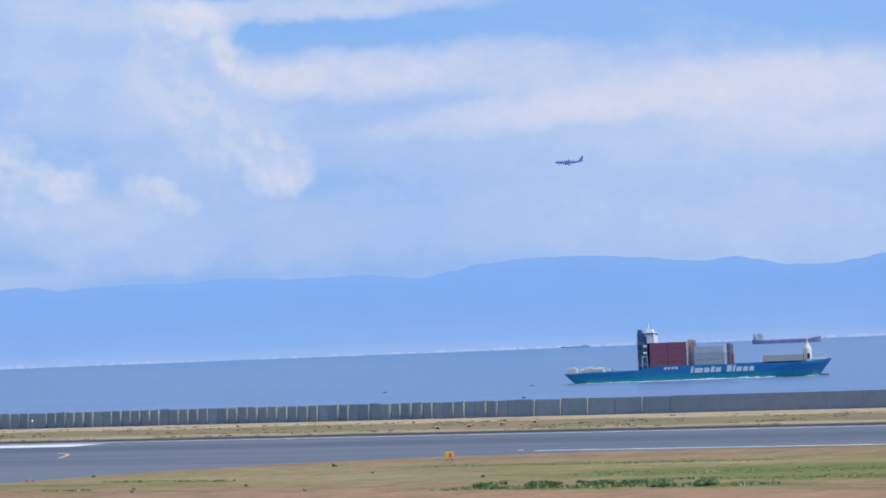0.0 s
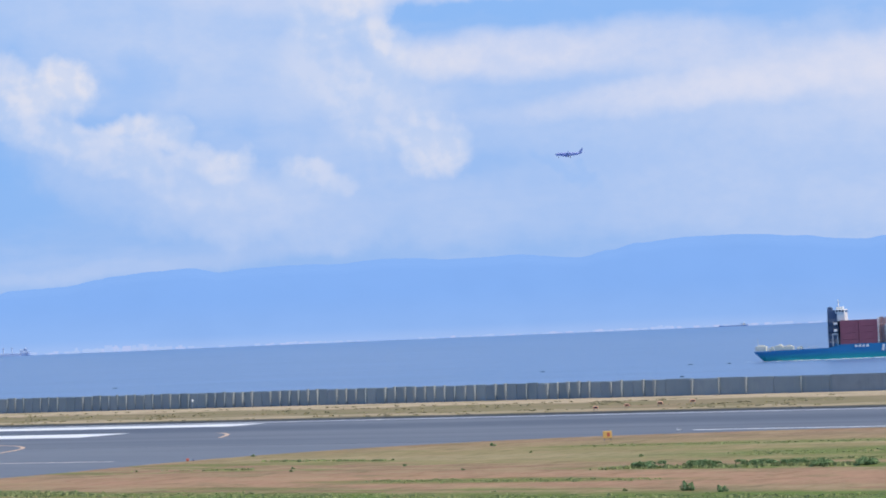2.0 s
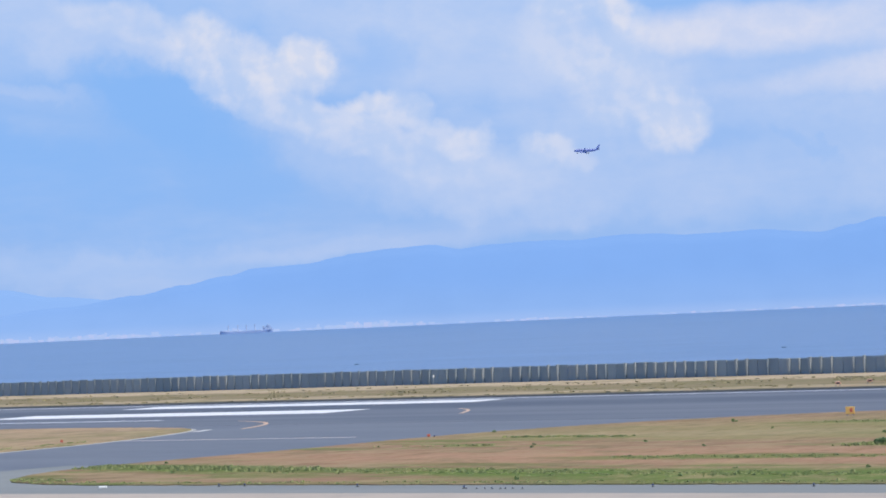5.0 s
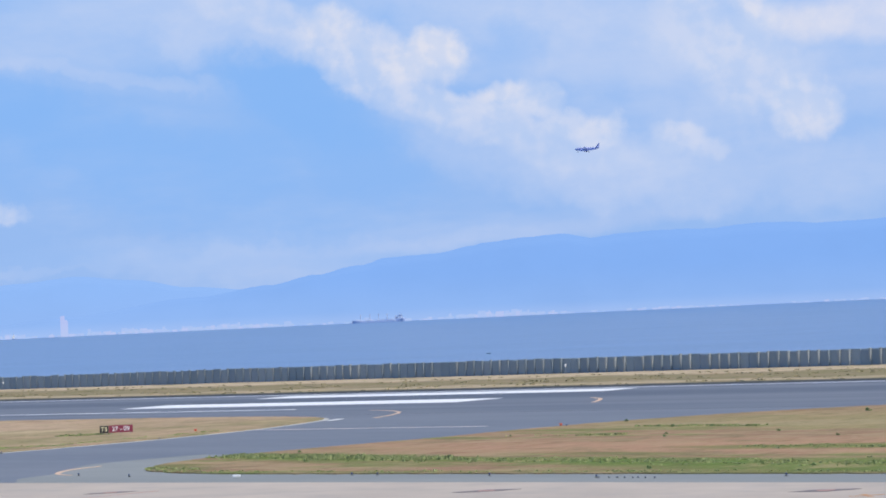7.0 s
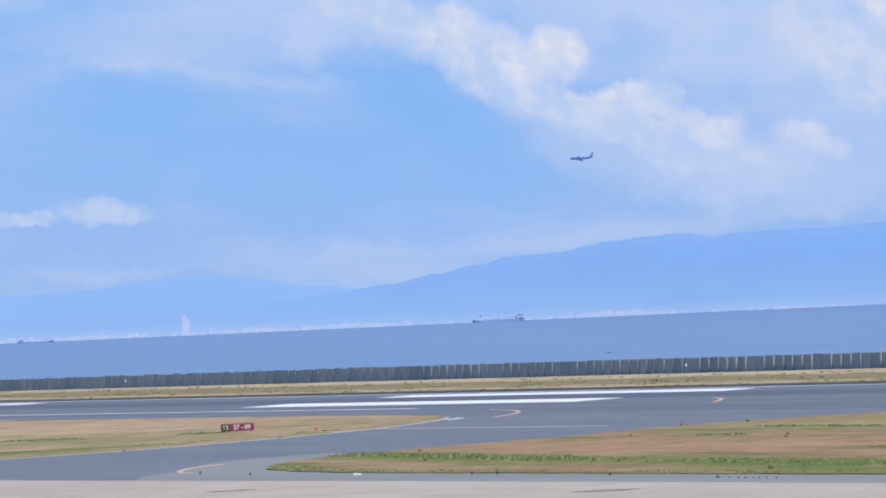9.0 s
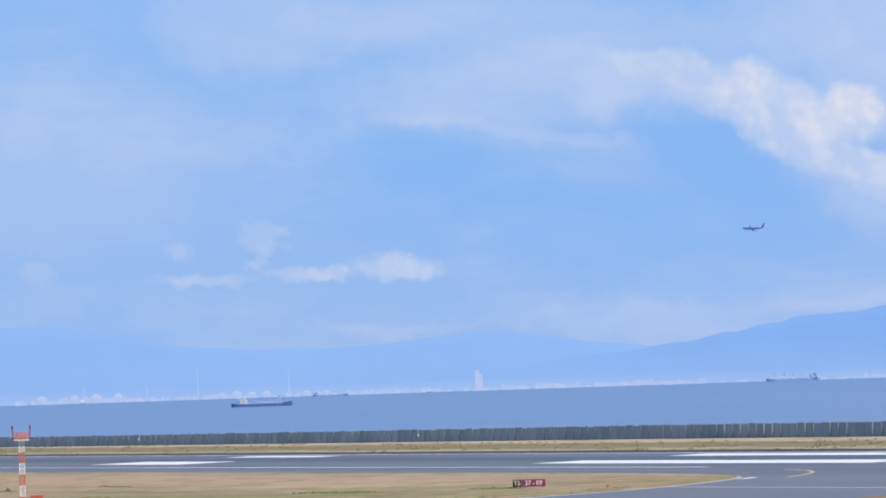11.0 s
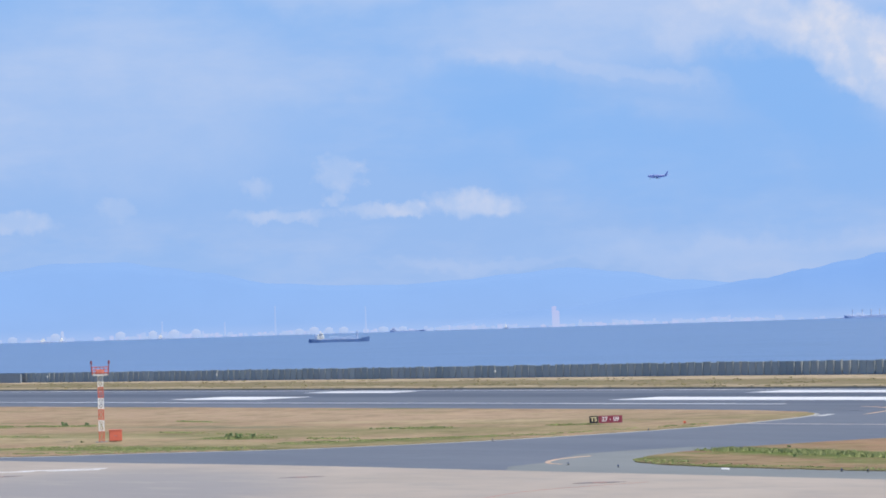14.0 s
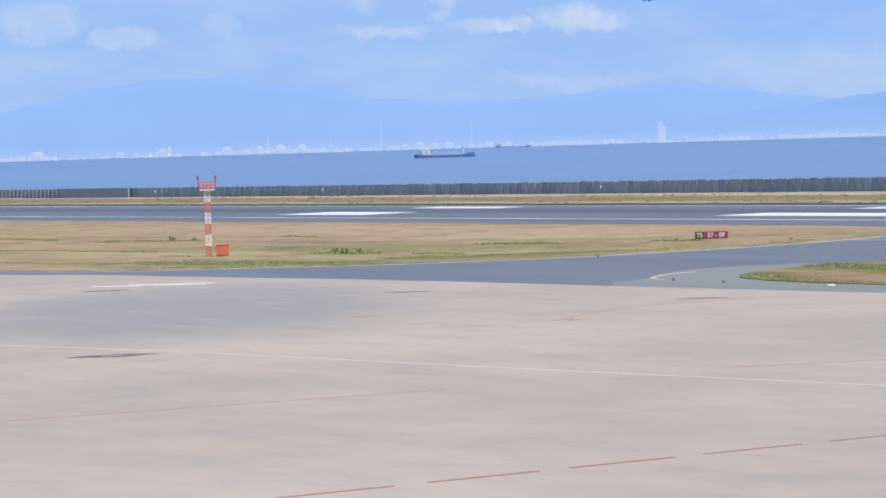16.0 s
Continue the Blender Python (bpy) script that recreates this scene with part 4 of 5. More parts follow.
def make_container_ship():
    ship = tagged(new("container_ship"), "blue and teal coastal container ship with stacked red and grey boxes", "ship")
    part("hull", loft_hull([(0, 6.6, 5.0, 4.2, 4.5), (5, 7.8, 6.6, 4.2, 1.5), (14, 8.5, 8.0, 4.5), (34, 8.6, 8.5, 4.8), (38, 8.6, 8.6, 5.6), (60, 8.6, 8.6, 5.8), (90, 8.6, 8.2, 5.9), (104, 8.2, 6.2, 6.0),
                            (111, 6.8, 3.8, 6.2, -1.0), (116.5, 4.4, 1.6, 6.5, -3.0), (121, 0.7, 0.2, 6.9, -6.0)]), M_HULL, ship, "glossy blue hull fading to teal")
    bm = bmesh.new()
    tube(bm, (113, 0, -0.3), (119.5, 0, -0.1), 1.1, 0.7, 12)
    part("bow_bulb", bm, M_HULL_DARK, ship)
    # foam along the waterline
    bm = bmesh.new()
    rng = random.Random(8)
    for side in (-1, 1):
        for i in range(46):
            s = 4 + i * 2.45
            w = 8.7 - max(0, (s - 88)) * 0.24 - (1.4 if s < 10 else 0)
            vs = bmesh.ops.create_icosphere(bm, subdivisions=1, radius=1.0, matrix=pose(s, side * max(1.0, w), 0.05) @ Matrix.Diagonal((rng.uniform(1.2, 2.6), rng.uniform(0.5, 1.2), rng.uniform(0.12, 0.5) * (1.3 if s > 55 else 0.6), 1)))
    for i in range(3):
        s = -1 - i * 1.6
        bmesh.ops.create_icosphere(bm, subdivisions=1, radius=1.0, matrix=pose(s, rng.uniform(-3.5, 3.5), -0.05) @ Matrix.Diagonal((rng.uniform(1.0, 3.0), rng.uniform(0.4, 1.4), 0.16, 1)))
    tagged(part("foam", bm, M_FOAM, ship, "white bow wave and wake foam"), kind="stuff")
    # bulwark and aft fittings
    bm = bmesh.new()
    for y in (-8.5, 8.5):
        box(bm, (64, y, 5.95), (54, 0.15, 0.4), 0.03)
    part("bulwark", bm, M_HULL, ship)
    for s, ln, h in ((3.2, 4.8, 2.0), (7.6, 2.2, 1.2), (11.2, 3.6, 2.0), (15.4, 4.8, 1.7), (20.5, 2.4, 1.0)):
        bm = bmesh.new()
        box(bm, (s, -3.5, 4.5 + h / 2), (ln, 6.0, h), 0.15)
        box(bm, (s + 0.4, -3.0, 4.6 + h), (ln * 0.45, 3.0, 0.7), 0.1)
        part("winch_house", bm, M_CREAM, ship)
    bm = bmesh.new()
    for i in range(14):
        tube(bm, (0.6 + i * 2.2, -8.2, 4.5), (0.6 + i * 2.2, -8.2, 5.6), 0.05, seg=5)
    for z in (5.1, 5.6):
        tube(bm, (0.6, -8.2, z), (29.2, -8.2, z), 0.04, seg=5)
    tube(bm, (1.6, 0, 4.5), (1.2, 0, 9.5), 0.1, seg=6)
    part("railing", bm, M_CREAM, ship)
    # deckhouse: tall block with bridge
    bm = bmesh.new()
    box(bm, (36.2, 0, 12.4), (4.6, 14.5, 15.6), 0.15)
    house = part("deckhouse", bm, M_DARK_BLUE, ship, "tall dark blue deckhouse")
    bm = bmesh.new()
    box(bm, (36.0, -7.5, 7.9), (0.4, 0.6, 5.0), 0.05)
    box(bm, (38.2, -7.5, 7.9), (0.4, 0.6, 5.0), 0.05)
    box(bm, (37.1, -7.5, 10.4), (2.8, 0.7, 0.5), 0.05)
    part("stair_frame", bm, M_SHIP_WHITE, house, "white stair frame")
    for z in (11.8, 14.6):
        bm = bmesh.new()
        tube(bm, (36.6, -7.9, z), (38.2, -7.9, z), 0.55, 0.55, 10)
        part("life_raft", bm, M_SHIP_WHITE, house, "white life raft drum")
    bm = bmesh.new()
    box(bm, (40.0, 0, 17.4), (3.6, 14.9, 3.4), 0.2)
    box(bm, (39.6, 0, 19.7), (4.4, 15.2, 1.6), 0.2)
    box(bm, (39.2, 0, 21.0), (3.0, 8.0, 1.2), 0.15)
    bridge = part("bridge", bm, M_SHIP_WHITE, ship, "white bridge with dark windows")
    for i in range(9):
        bm = bmesh.new()
        box(bm, (41.83, -6.4 + i * 1.6, 19.7), (0.06, 1.2, 0.9), 0.02)
        part("window", bm, M_GLASS_DARK, bridge)
    for i in range(3):
        bm = bmesh.new()
        box(bm, (38.3 + i * 1.3, -7.63, 19.8), (0.9, 0.06, 0.7), 0.02)
        part("window", bm, M_GLASS_DARK, bridge)
    for k in range(3):
        for i in range(3):
            bm = bmesh.new()
            box(bm, (34.8 + i * 1.4, -7.28, 8.0 + 2.9 * k), (0.7, 0.06, 0.8), 0.02)
            part("window", bm, M_GLASS_DARK, house)
    for z in (7.0, 9.8, 12.6, 15.4):
        bm = bmesh.new()
        box(bm, (36.2, -7.6, z), (5.2, 1.2, 0.14), 0.02)
        for i in range(5):
            tube(bm, (33.8 + i * 1.2, -8.1, z), (33.8 + i * 1.2, -8.1, z + 1.0), 0.04, seg=5)
        tube(bm, (33.6, -8.1, z + 1.0), (38.8, -8.1, z + 1.0), 0.05, seg=5)
        part("walkway", bm, M_SHIP_WHITE if z < 8 else M_GREY_STEEL, house)
    bm = bmesh.new()
    box(bm, (34.6, 0, 19.6), (2.0, 4.4, 4.0), 0.3)
    part("funnel", bm, M_DARK_BLUE, ship)
    bm = bmesh.new()
    tube(bm, (38.4, 0, 20.4), (38.4, 0, 24.6), 0.3, 0.15)
    box(bm, (38.4, 0, 22.6), (0.3, 4.2, 0.2))
    box(bm, (38.7, 0, 23.6), (0.5, 2.4, 0.3), 0.05)
    part("radar_mast", bm, M_SHIP_WHITE, ship)
    # boxes on deck
    big = {}

    def stack(s, rows, tiers, length, mats, z0):
        for r in range(rows):
            for t in range(tiers):
                key = (length, mats[t % len(mats)].name)
                if key not in big:
                    big[key] = container_mesh(length)
                    big[key].materials.append(mats[t % len(mats)])
                o = new("container", big[key])
                o.parent = ship
                o.location = (s, -7.2 + r * 2.55, z0 + t * 2.63)
    stack(43.6, 6, 4, 8.2, [M_MAROON], 5.4)
    stack(51.9, 6, 4, 8.2, [M_MAROON], 5.4)
    stack(66.2, 6, 3, 13.3, [M_BOX_GREY, M_BOX_GREY, M_BOX_PALE], 5.8)
    stack(99.2, 5, 1, 17.6, [M_BOX_BEIGE], 6.5)
    for s, top, paint in ((56.4, 16.6, M_SHIP_WHITE), (57.4, 16.8, M_POST_RED), (58.9, 16.6, M_POST_RED), (73.4, 14.2, M_SHIP_WHITE), (74.6, 14.6, M_DARK_BLUE), (75.9, 14.4, M_POST_RED)):
        bm = bmesh.new()
        for y in (-7.9, 0, 7.9):
            box(bm, (s, y, (top + 5.4) / 2), (0.5, 0.5, top - 5.4), 0.05)
        box(bm, (s, 0, top - 3.0), (0.4, 16, 0.3), 0.05)
        part("cell_guide", bm, paint, ship, "upright steel cell guide posts")
    bm = bmesh.new()
    box(bm, (76.6, -6.9, 8.1), (1.6, 2.2, 4.6), 0.1)
    part("ladder_housing", bm, M_MAROON, ship, "maroon stair housing")
    bm = bmesh.new()
    box(bm, (99.5, 0, 6.2), (19, 13, 0.6), 0.2)
    part("hatch", bm, M_HULL_DARK, ship)
    bm = bmesh.new()
    tube(bm, (110.0, 0, 6.0), (110.0, 0, 11.4), 2.1, 1.9, 14)
    tube(bm, (110.0, 0, 11.4), (110.0, 0, 13.4), 1.9, 0.7, 14)
    tube(bm, (110.0, 0, 13.4), (110.0, 0, 17.0), 0.35, 0.15, 8)
    box(bm, (110.0, 0, 14.6), (0.4, 2.4, 0.25), 0.05)
    fore = part("fore_mast", bm, M_CREAM_PALE, ship, "cream fore mast house tapering to a pole")
    bm = bmesh.new()
    box(bm, (110.6, -2.0, 8.2), (1.2, 0.3, 2.2), 0.05)
    part("doorway", bm, M_GLASS_DARK, fore, "dark doorway")
    bm = bmesh.new()
    box(bm, (115.0, 0, 6.9), (6.0, 5.0, 0.6), 0.2)
    box(bm, (118.6, 0, 7.3), (1.4, 1.2, 0.9), 0.2)
    tube(bm, (119.4, 0, 6.8), (119.4, 0, 8.8), 0.12, seg=6)
    part("forecastle", bm, M_CREAM, ship)
    # company mark: plain white slanted shapes
    x = 57.6
    for w, h, gap in ((1.1, 2.6, .7), (3.6, 1.9, .6), (2.4, 1.9, .6), (1.7, 2.3, .5), (2.4, 1.9, 2.6), (2.2, 2.6, .6), (1.0, 2.6, .6), (2.4, 1.9, .6), (2.2, 1.9, .6), (2.0, 1.9, .6)):
        bm = bmesh.new()
        z0 = 3.0
        q = [(x, z0), (x + w, z0), (x + w + h * 0.22, z0 + h), (x + h * 0.22, z0 + h)]
        a = [bm.verts.new((px, -8.72, pz)) for px, pz in q]
        b = [bm.verts.new((px, -8.5, pz)) for px, pz in q]
        bm.faces.new(a)
        for i in range(4):
            bm.faces.new((a[i - 1], b[i - 1], b[i], a[i]))
        bmesh.ops.recalc_face_normals(bm, faces=bm.faces[:])
        part("mark", bm, M_SHIP_WHITE, ship)
        x += w + gap
    for i in range(4):
        bm = bmesh.new()
        box(bm, (46.3 + i * 1.7, -8.68, 5.2), (1.2, 0.12, 0.9), 0.03)
        part("mark", bm, M_SHIP_WHITE, ship)
    return ship


def make_cargo_ship(length, hull_mat, label, deckhouse_at, cranes, booms=(), flip=False, house_mat=None):
    """A dry cargo ship with its deckhouse, hatches, cranes and masts. The bow is at +x unless flipped."""
    ship = tagged(new("cargo_ship"), label, "ship")
    L = length
    m = -1 if flip else 1

    def X(f):
        return m * (f - 0.5) * L
    secs = [(X(0.0), 4.5, 3.0, 6.0), (X(0.06), 6.0, 5.2, 5.6), (X(0.2), 6.5, 6.3, 4.2), (X(0.8), 6.5, 6.2, 4.4), (X(0.88), 6.2, 4.4, 6.2), (X(0.95), 4.0, 1.8, 7.2), (X(1.0), 0.5, 0.2, 8.0)]
    part("hull", loft_hull(secs), hull_mat, ship)
    bm = bmesh.new()
    f = deckhouse_at
    box(bm, (X(f), 0, 7.6), (0.12 * L, 11, 5.0), 0.2)
    box(bm, (X(f), 0, 11.4), (0.09 * L, 10, 3.0), 0.2)
    box(bm, (X(f + 0.01), 0, 13.8), (0.05 * L, 12, 2.2), 0.2)
    tube(bm, (X(f), 0, 14), (X(f), 0, 18.5), 0.35, 0.15)
    house = part("deckhouse", bm, house_mat or M_SHIP_WHITE, ship, "white deckhouse")
    for k in range(3):
        bm = bmesh.new()
        box(bm, (X(f), -5.54, 6.6 + 1.6 * k), (0.07 * L, 0.1, 0.28), 0.02)
        part("window", bm, M_GLASS_DARK, house)
    bm = bmesh.new()
    box(bm, (X(max(0.03, f - 0.08)), 0, 9.5), (0.035 * L, 4, 7.0), 0.3)
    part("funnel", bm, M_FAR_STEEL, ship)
    for k in range(4):
        bm = bmesh.new()
        box(bm, (X(0.3 + 0.14 * k), 0, 5.2), (0.11 * L, 9.0, 1.6), 0.2)
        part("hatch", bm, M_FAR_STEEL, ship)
    for c in cranes:
        bm = bmesh.new()
        tube(bm, (X(c), 0, 4.5), (X(c), 0, 16.0), 0.9, 0.7)
        box(bm, (X(c), 0, 16.2), (2.2, 2.4, 1.8), 0.2)
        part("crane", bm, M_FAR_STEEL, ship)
    for a, b, z0, z1 in booms:
        bm = bmesh.new()
        tube(bm, (X(a), 0, z0), (X(b), 0, z1), 0.6, 0.4)
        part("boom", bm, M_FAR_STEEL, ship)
    return ship


def make_boat(length, label):
    boat = tagged(new("motor_boat"), label, "boat", group="small boats on the bay")
    L = length
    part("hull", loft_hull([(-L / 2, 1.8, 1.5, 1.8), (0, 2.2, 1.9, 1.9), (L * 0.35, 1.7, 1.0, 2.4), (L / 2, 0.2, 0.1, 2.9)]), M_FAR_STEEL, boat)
    bm = bmesh.new()
    box(bm, (-L * 0.12, 0, 3.6), (L * 0.4, 3.0, 3.4), 0.2)
    box(bm, (-L * 0.08, 0, 6.0), (L * 0.22, 2.4, 1.8), 0.2)
    part("cabin", bm, M_SHIP_WHITE, boat, "bright white cabin")
    bm = bmesh.new()
    tube(bm, (-L * 0.1, 0, 6.5), (-L * 0.1, 0, 10.5), 0.15, 0.08)
    part("mast", bm, M_SHIP_WHITE, boat)
    return boat


def make_float():
    """A dark moored float with a short marker pole."""
    f = tagged(new("mooring_float"), "small dark float moored on the bay water", "float", group="mooring floats")
    bm = bmesh.new()
    tube(bm, (-1.3, 0, 0.1), (1.3, 0, 0.1), 0.42, 0.42, 12)
    part("drum", bm, M_HULL_DARK, f)
    bm = bmesh.new()
    tube(bm, (0, 0, 0.3), (0, 0, 1.2), 0.06, seg=6)
    part("pole", bm, M_GREY_STEEL, f)
    return f


# ---------------------------------------------------------------- airliner


def make_airliner():
    """A small twin-engined jet, nose at +x, with its wheels down."""
    jet = tagged(new("airliner"), "small twin-engined airliner with wheels down, dark against the sky", "aircraft")
    rings = [(15.0, 0.05, -0.35), (14.6, 0.45, -0.3), (13.6, 0.95, -0.15), (12.2, 1.35, 0.0), (10.0, 1.55, 0.05), (-5.0, 1.55, 0.05), (-9.0, 1.25, 0.35), (-12.5, 0.7, 0.8), (-14.6, 0.25, 1.1), (-15.0, 0.05, 1.15)]
    bm = bmesh.new()
    rows = [[bm.verts.new((x, r * math.cos(2 * math.pi * i / 16), z + 1.06 * r * math.sin(2 * math.pi * i / 16))) for i in range(16)] for x, r, z in rings]
    for a, b in zip(rows, rows[1:]):
        for i in range(16):
            bm.faces.new((a[i - 1], a[i], b[i], b[i - 1]))
    bm.faces.new(rows[0])
    bm.faces.new(rows[-1][::-1])
    bmesh.ops.recalc_face_normals(bm, faces=bm.faces[:])
    for f in bm.faces:
        f.smooth = True
    body = part("fuselage", bm, M_JET, jet)

    def foil(name, root, tip, croot, ctip, thick, mat, label=""):
        bm = bmesh.new()
        r, t = Vector(root), Vector(tip)
        up = Vector((0, 0, 1)) if abs((t - r).y) > abs((t - r).z) else Vector((0, 1, 0))
        ends = []
        for p, c in ((r, croot), (t, ctip)):
            prof = [(0.5, 0), (0.25, 0.5), (-0.1, 0.45), (-0.5, 0), (-0.1, -0.35), (0.25, -0.4)]
            ends.append([bm.verts.new(p + Vector((u * c, 0, 0)) + up * (v * thick * c)) for u, v in prof])
        for i in range(6):
            bm.faces.new((ends[0][i - 1], ends[0][i], ends[1][i], ends[1][i - 1]))
        bm.faces.new(ends[0])
        bm.faces.new(ends[1][::-1])
        bmesh.ops.recalc_face_normals(bm, faces=bm.faces[:])
        return part(name, bm, mat, jet, label)
    for s in (-1, 1):
        foil("wing", (1.5, s * 1.2, -0.9), (-3.0, s * 13.0, 0.5), 5.4, 1.7, 0.13, M_JET_WING, "pale grey swept wing")
        foil("winglet", (-3.1, s * 13.0, 0.5), (-4.1, s * 13.4, 2.2), 1.6, 0.7, 0.1, M_JET)
        foil("tailplane", (-12.4, s * 0.5, 1.1), (-14.6, s * 5.0, 1.6), 3.2, 1.3, 0.1, M_JET_WING)
        bm = bmesh.new()
        tube(bm, (5.2, s * 4.2, -1.75), (1.8, s * 4.2, -1.7), 0.85, 0.6, 14)
        tube(bm, (5.4, s * 4.2, -1.75), (4.4, s * 4.2, -1.75), 0.78, 0.9, 14)
        box(bm, (2.6, s * 4.2, -0.95), (3.0, 0.25, 0.9), 0.05)
        part("engine", bm, M_JET, jet)
        bm = bmesh.new()
        tube(bm, (-0.6, s * 2.6, -0.9), (-0.6, s * 2.6, -2.9), 0.14, seg=6)
        tube(bm, (-0.6, s * 2.6 - 0.35, -3.0), (-0.6, s * 2.6 + 0.35, -3.0), 0.5, seg=12)
        part("main_wheel", bm, M_TYRE, jet)
    foil("fin", (-11.8, 0, 1.2), (-14.5, 0, 6.0), 4.2, 1.5, 0.1, M_JET)
    bm = bmesh.new()
    tube(bm, (11.2, 0, -1.2), (11.2, 0, -2.9), 0.1, seg=6)
    tube(bm, (11.2, -0.25, -3.0), (11.2, 0.25, -3.0), 0.38, seg=12)
    part("nose_wheel", bm, M_TYRE, jet)
    bm = bmesh.new()
    box(bm, (13.2, 0, 0.5), (0.7, 1.5, 0.35), 0.1)
    part("windscreen", bm, M_GLASS_DARK, body)
    for s in (-1, 1):
        for k in (11.4, -7.6):
            bm = bmesh.new()
            box(bm, (k, s * 1.32, 0.2), (0.8, 0.5, 1.7), 0.05)
            part("cabin_door", bm, M_JET, body)
    return jet


# ---------------------------------------------------------------- airfield things


def make_mast():
    """Red and white lattice mast with a fenced platform and two obstruction lamps."""
    mast = tagged(new("lattice_mast"), "red and white banded lattice mast with a railed platform", "mast")
    hw, band = 0.31, 1.46
    for k in range(6):
        bm = bmesh.new()
        z0, z1 = k * band, (k + 1) * band
        for x in (-hw, hw):
            for y in (-hw, hw):
                tube(bm, (x, y, z0), (x, y, z1), 0.075, seg=6)
        for z in (z0 + 0.05, (z0 + z1) / 2, z1 - 0.05):
            for a, b in (((-hw, -hw), (hw, -hw)), ((hw, -hw), (hw, hw)), ((hw, hw), (-hw, hw)), ((-hw, hw), (-hw, -hw))):
                tube(bm, (*a, z), (*b, z), 0.045, seg=5)
        for a, b in (((-hw, -hw), (hw, -hw)), ((hw, -hw), (hw, hw)), ((hw, hw), (-hw, hw)), ((-hw, hw), (-hw, -hw))):
            for h in (0, 1):
                za, zb = z0 + h * band / 2, z0 + (h + 1) * band / 2
                tube(bm, (*a, za), (*b, zb), 0.04, seg=5)
                tube(bm, (*b, za), (*a, zb), 0.04, seg=5)
        part("lattice_band", bm, M_SIGNAL_RED if k % 2 == 0 else M_SHIP_WHITE, mast, "red lattice band" if k % 2 == 0 else "white lattice band")
    top = 6 * band
    bm = bmesh.new()
    box(bm, (0, 0, top + 0.12), (1.9, 1.6, 0.24), 0.04)
    part("platform", bm, M_SHIP_WHITE, mast, "white platform deck")
    bm = bmesh.new()
    for z in (0.4, 0.78, 1.15):
        for y in (-0.85, 0.85):
            tube(bm, (-1.0, y, top + z), (1.0, y, top + z), 0.05, seg=5)
        for x in (-1.0, 1.0):
            tube(bm, (x, -0.85, top + z), (x, 0.85, top + z), 0.05, seg=5)
    for x in (-1.0, -0.5, 0, 0.5, 1.0):
        for y in (-0.85, 0.85):
            tube(bm, (x, y, top + 0.2), (x, y, top + 1.2), 0.05, seg=5)
    part("railing", bm, M_SIGNAL_RED, mast, "red railing")
    bm = bmesh.new()
    box(bm, (0, 0, top + 0.5), (0.9, 0.6, 0.5), 0.05)
    part("equipment_box", bm, M_SALMON, mast)
    for s in (-1, 1):
        bm = bmesh.new()
        tube(bm, (s * 1.05, 0, top + 0.2), (s * 1.12, 0, top + 1.55), 0.06, seg=6)
        tube(bm, (s * 1.12, 0, top + 1.55), (s * 1.12, 0, top + 2.0), 0.14, 0.12, 8)
        part("obstruction_lamp", bm, M_LAMP_RED, mast, "dark red obstruction lamp on a stalk")
    bm = bmesh.new()
    box(bm, (0, 0, -0.05), (1.6, 1.6, 0.3), 0.05)
    part("footing", bm, M_SHOULDER, mast)
    return mast


def make_cabinet():
    cab = tagged(new("equipment_cabinet"), "orange-red equipment cabinet standing beside the mast", "cabinet")
    bm = bmesh.new()
    box(bm, (0, 0, 0.75), (1.6, 1.2, 1.3), 0.06)
    body = part("body", bm, M_SIGNAL_RED, cab)
    bm = bmesh.new()
    box(bm, (0, 0, 1.46), (1.75, 1.35, 0.12), 0.03)
    part("roof", bm, M_SIGNAL_RED, cab)
    for s in (-1, 1):
        bm = bmesh.new()
        box(bm, (s * 0.39, -0.62, 0.75), (0.72, 0.05, 1.15), 0.02)
        d = part("door", bm, M_SIGNAL_RED, body)
        bm = bmesh.new()
        box(bm, (s * 0.12, -0.66, 0.75), (0.04, 0.05, 0.2), 0.01)
        tagged(part("plinth", bm, M_GREY_STEEL, cab))
    return cab


def letters(text, size, mat, parent, x, z, y):
    c = bpy.data.curves.new("letters", "FONT")
    c.body, c.size, c.extrude, c.align_x, c.align_y = text, size, 0.01, "CENTER", "CENTER"
    c.offset = 0.012
    c.materials.append(mat)
    o = new("lettering", c)
    o.parent = parent
    o.matrix_basis = pose(x, y, z, 90, 0, 0)
    return o


def make_sign():
    """Mandatory runway sign: a black place panel and a red runway panel."""
    sign = tagged(new("runway_sign"), "low black and red airfield sign with white and yellow lettering", "sign")
    bm = bmesh.new()
    box(bm, (-1.52, 0, 0.66), (1.12, 0.22, 0.92), 0.02)
    part("place_panel", bm, M_BLACK, sign, "black panel with yellow characters")
    bm = bmesh.new()
    box(bm, (0.60, 0, 0.66), (3.04, 0.22, 0.92), 0.02)
    part("runway_panel", bm, M_SIGN_RED, sign, "deep red panel with white characters")
    letters("T5", 0.78, M_PALE_YELLOW, sign, -1.52, 0.66, -0.125)
    letters("27 - 09", 0.78, M_WHITE, sign, 0.60, 0.66, -0.125)
    for x in (-1.8, -1.2, -0.6, 0.6, 1.8):
        bm = bmesh.new()
        tube(bm, (x, 0, -0.1), (x, 0, 0.22), 0.05, seg=6)
        part("leg", bm, M_GREY_STEEL, sign)
    return sign


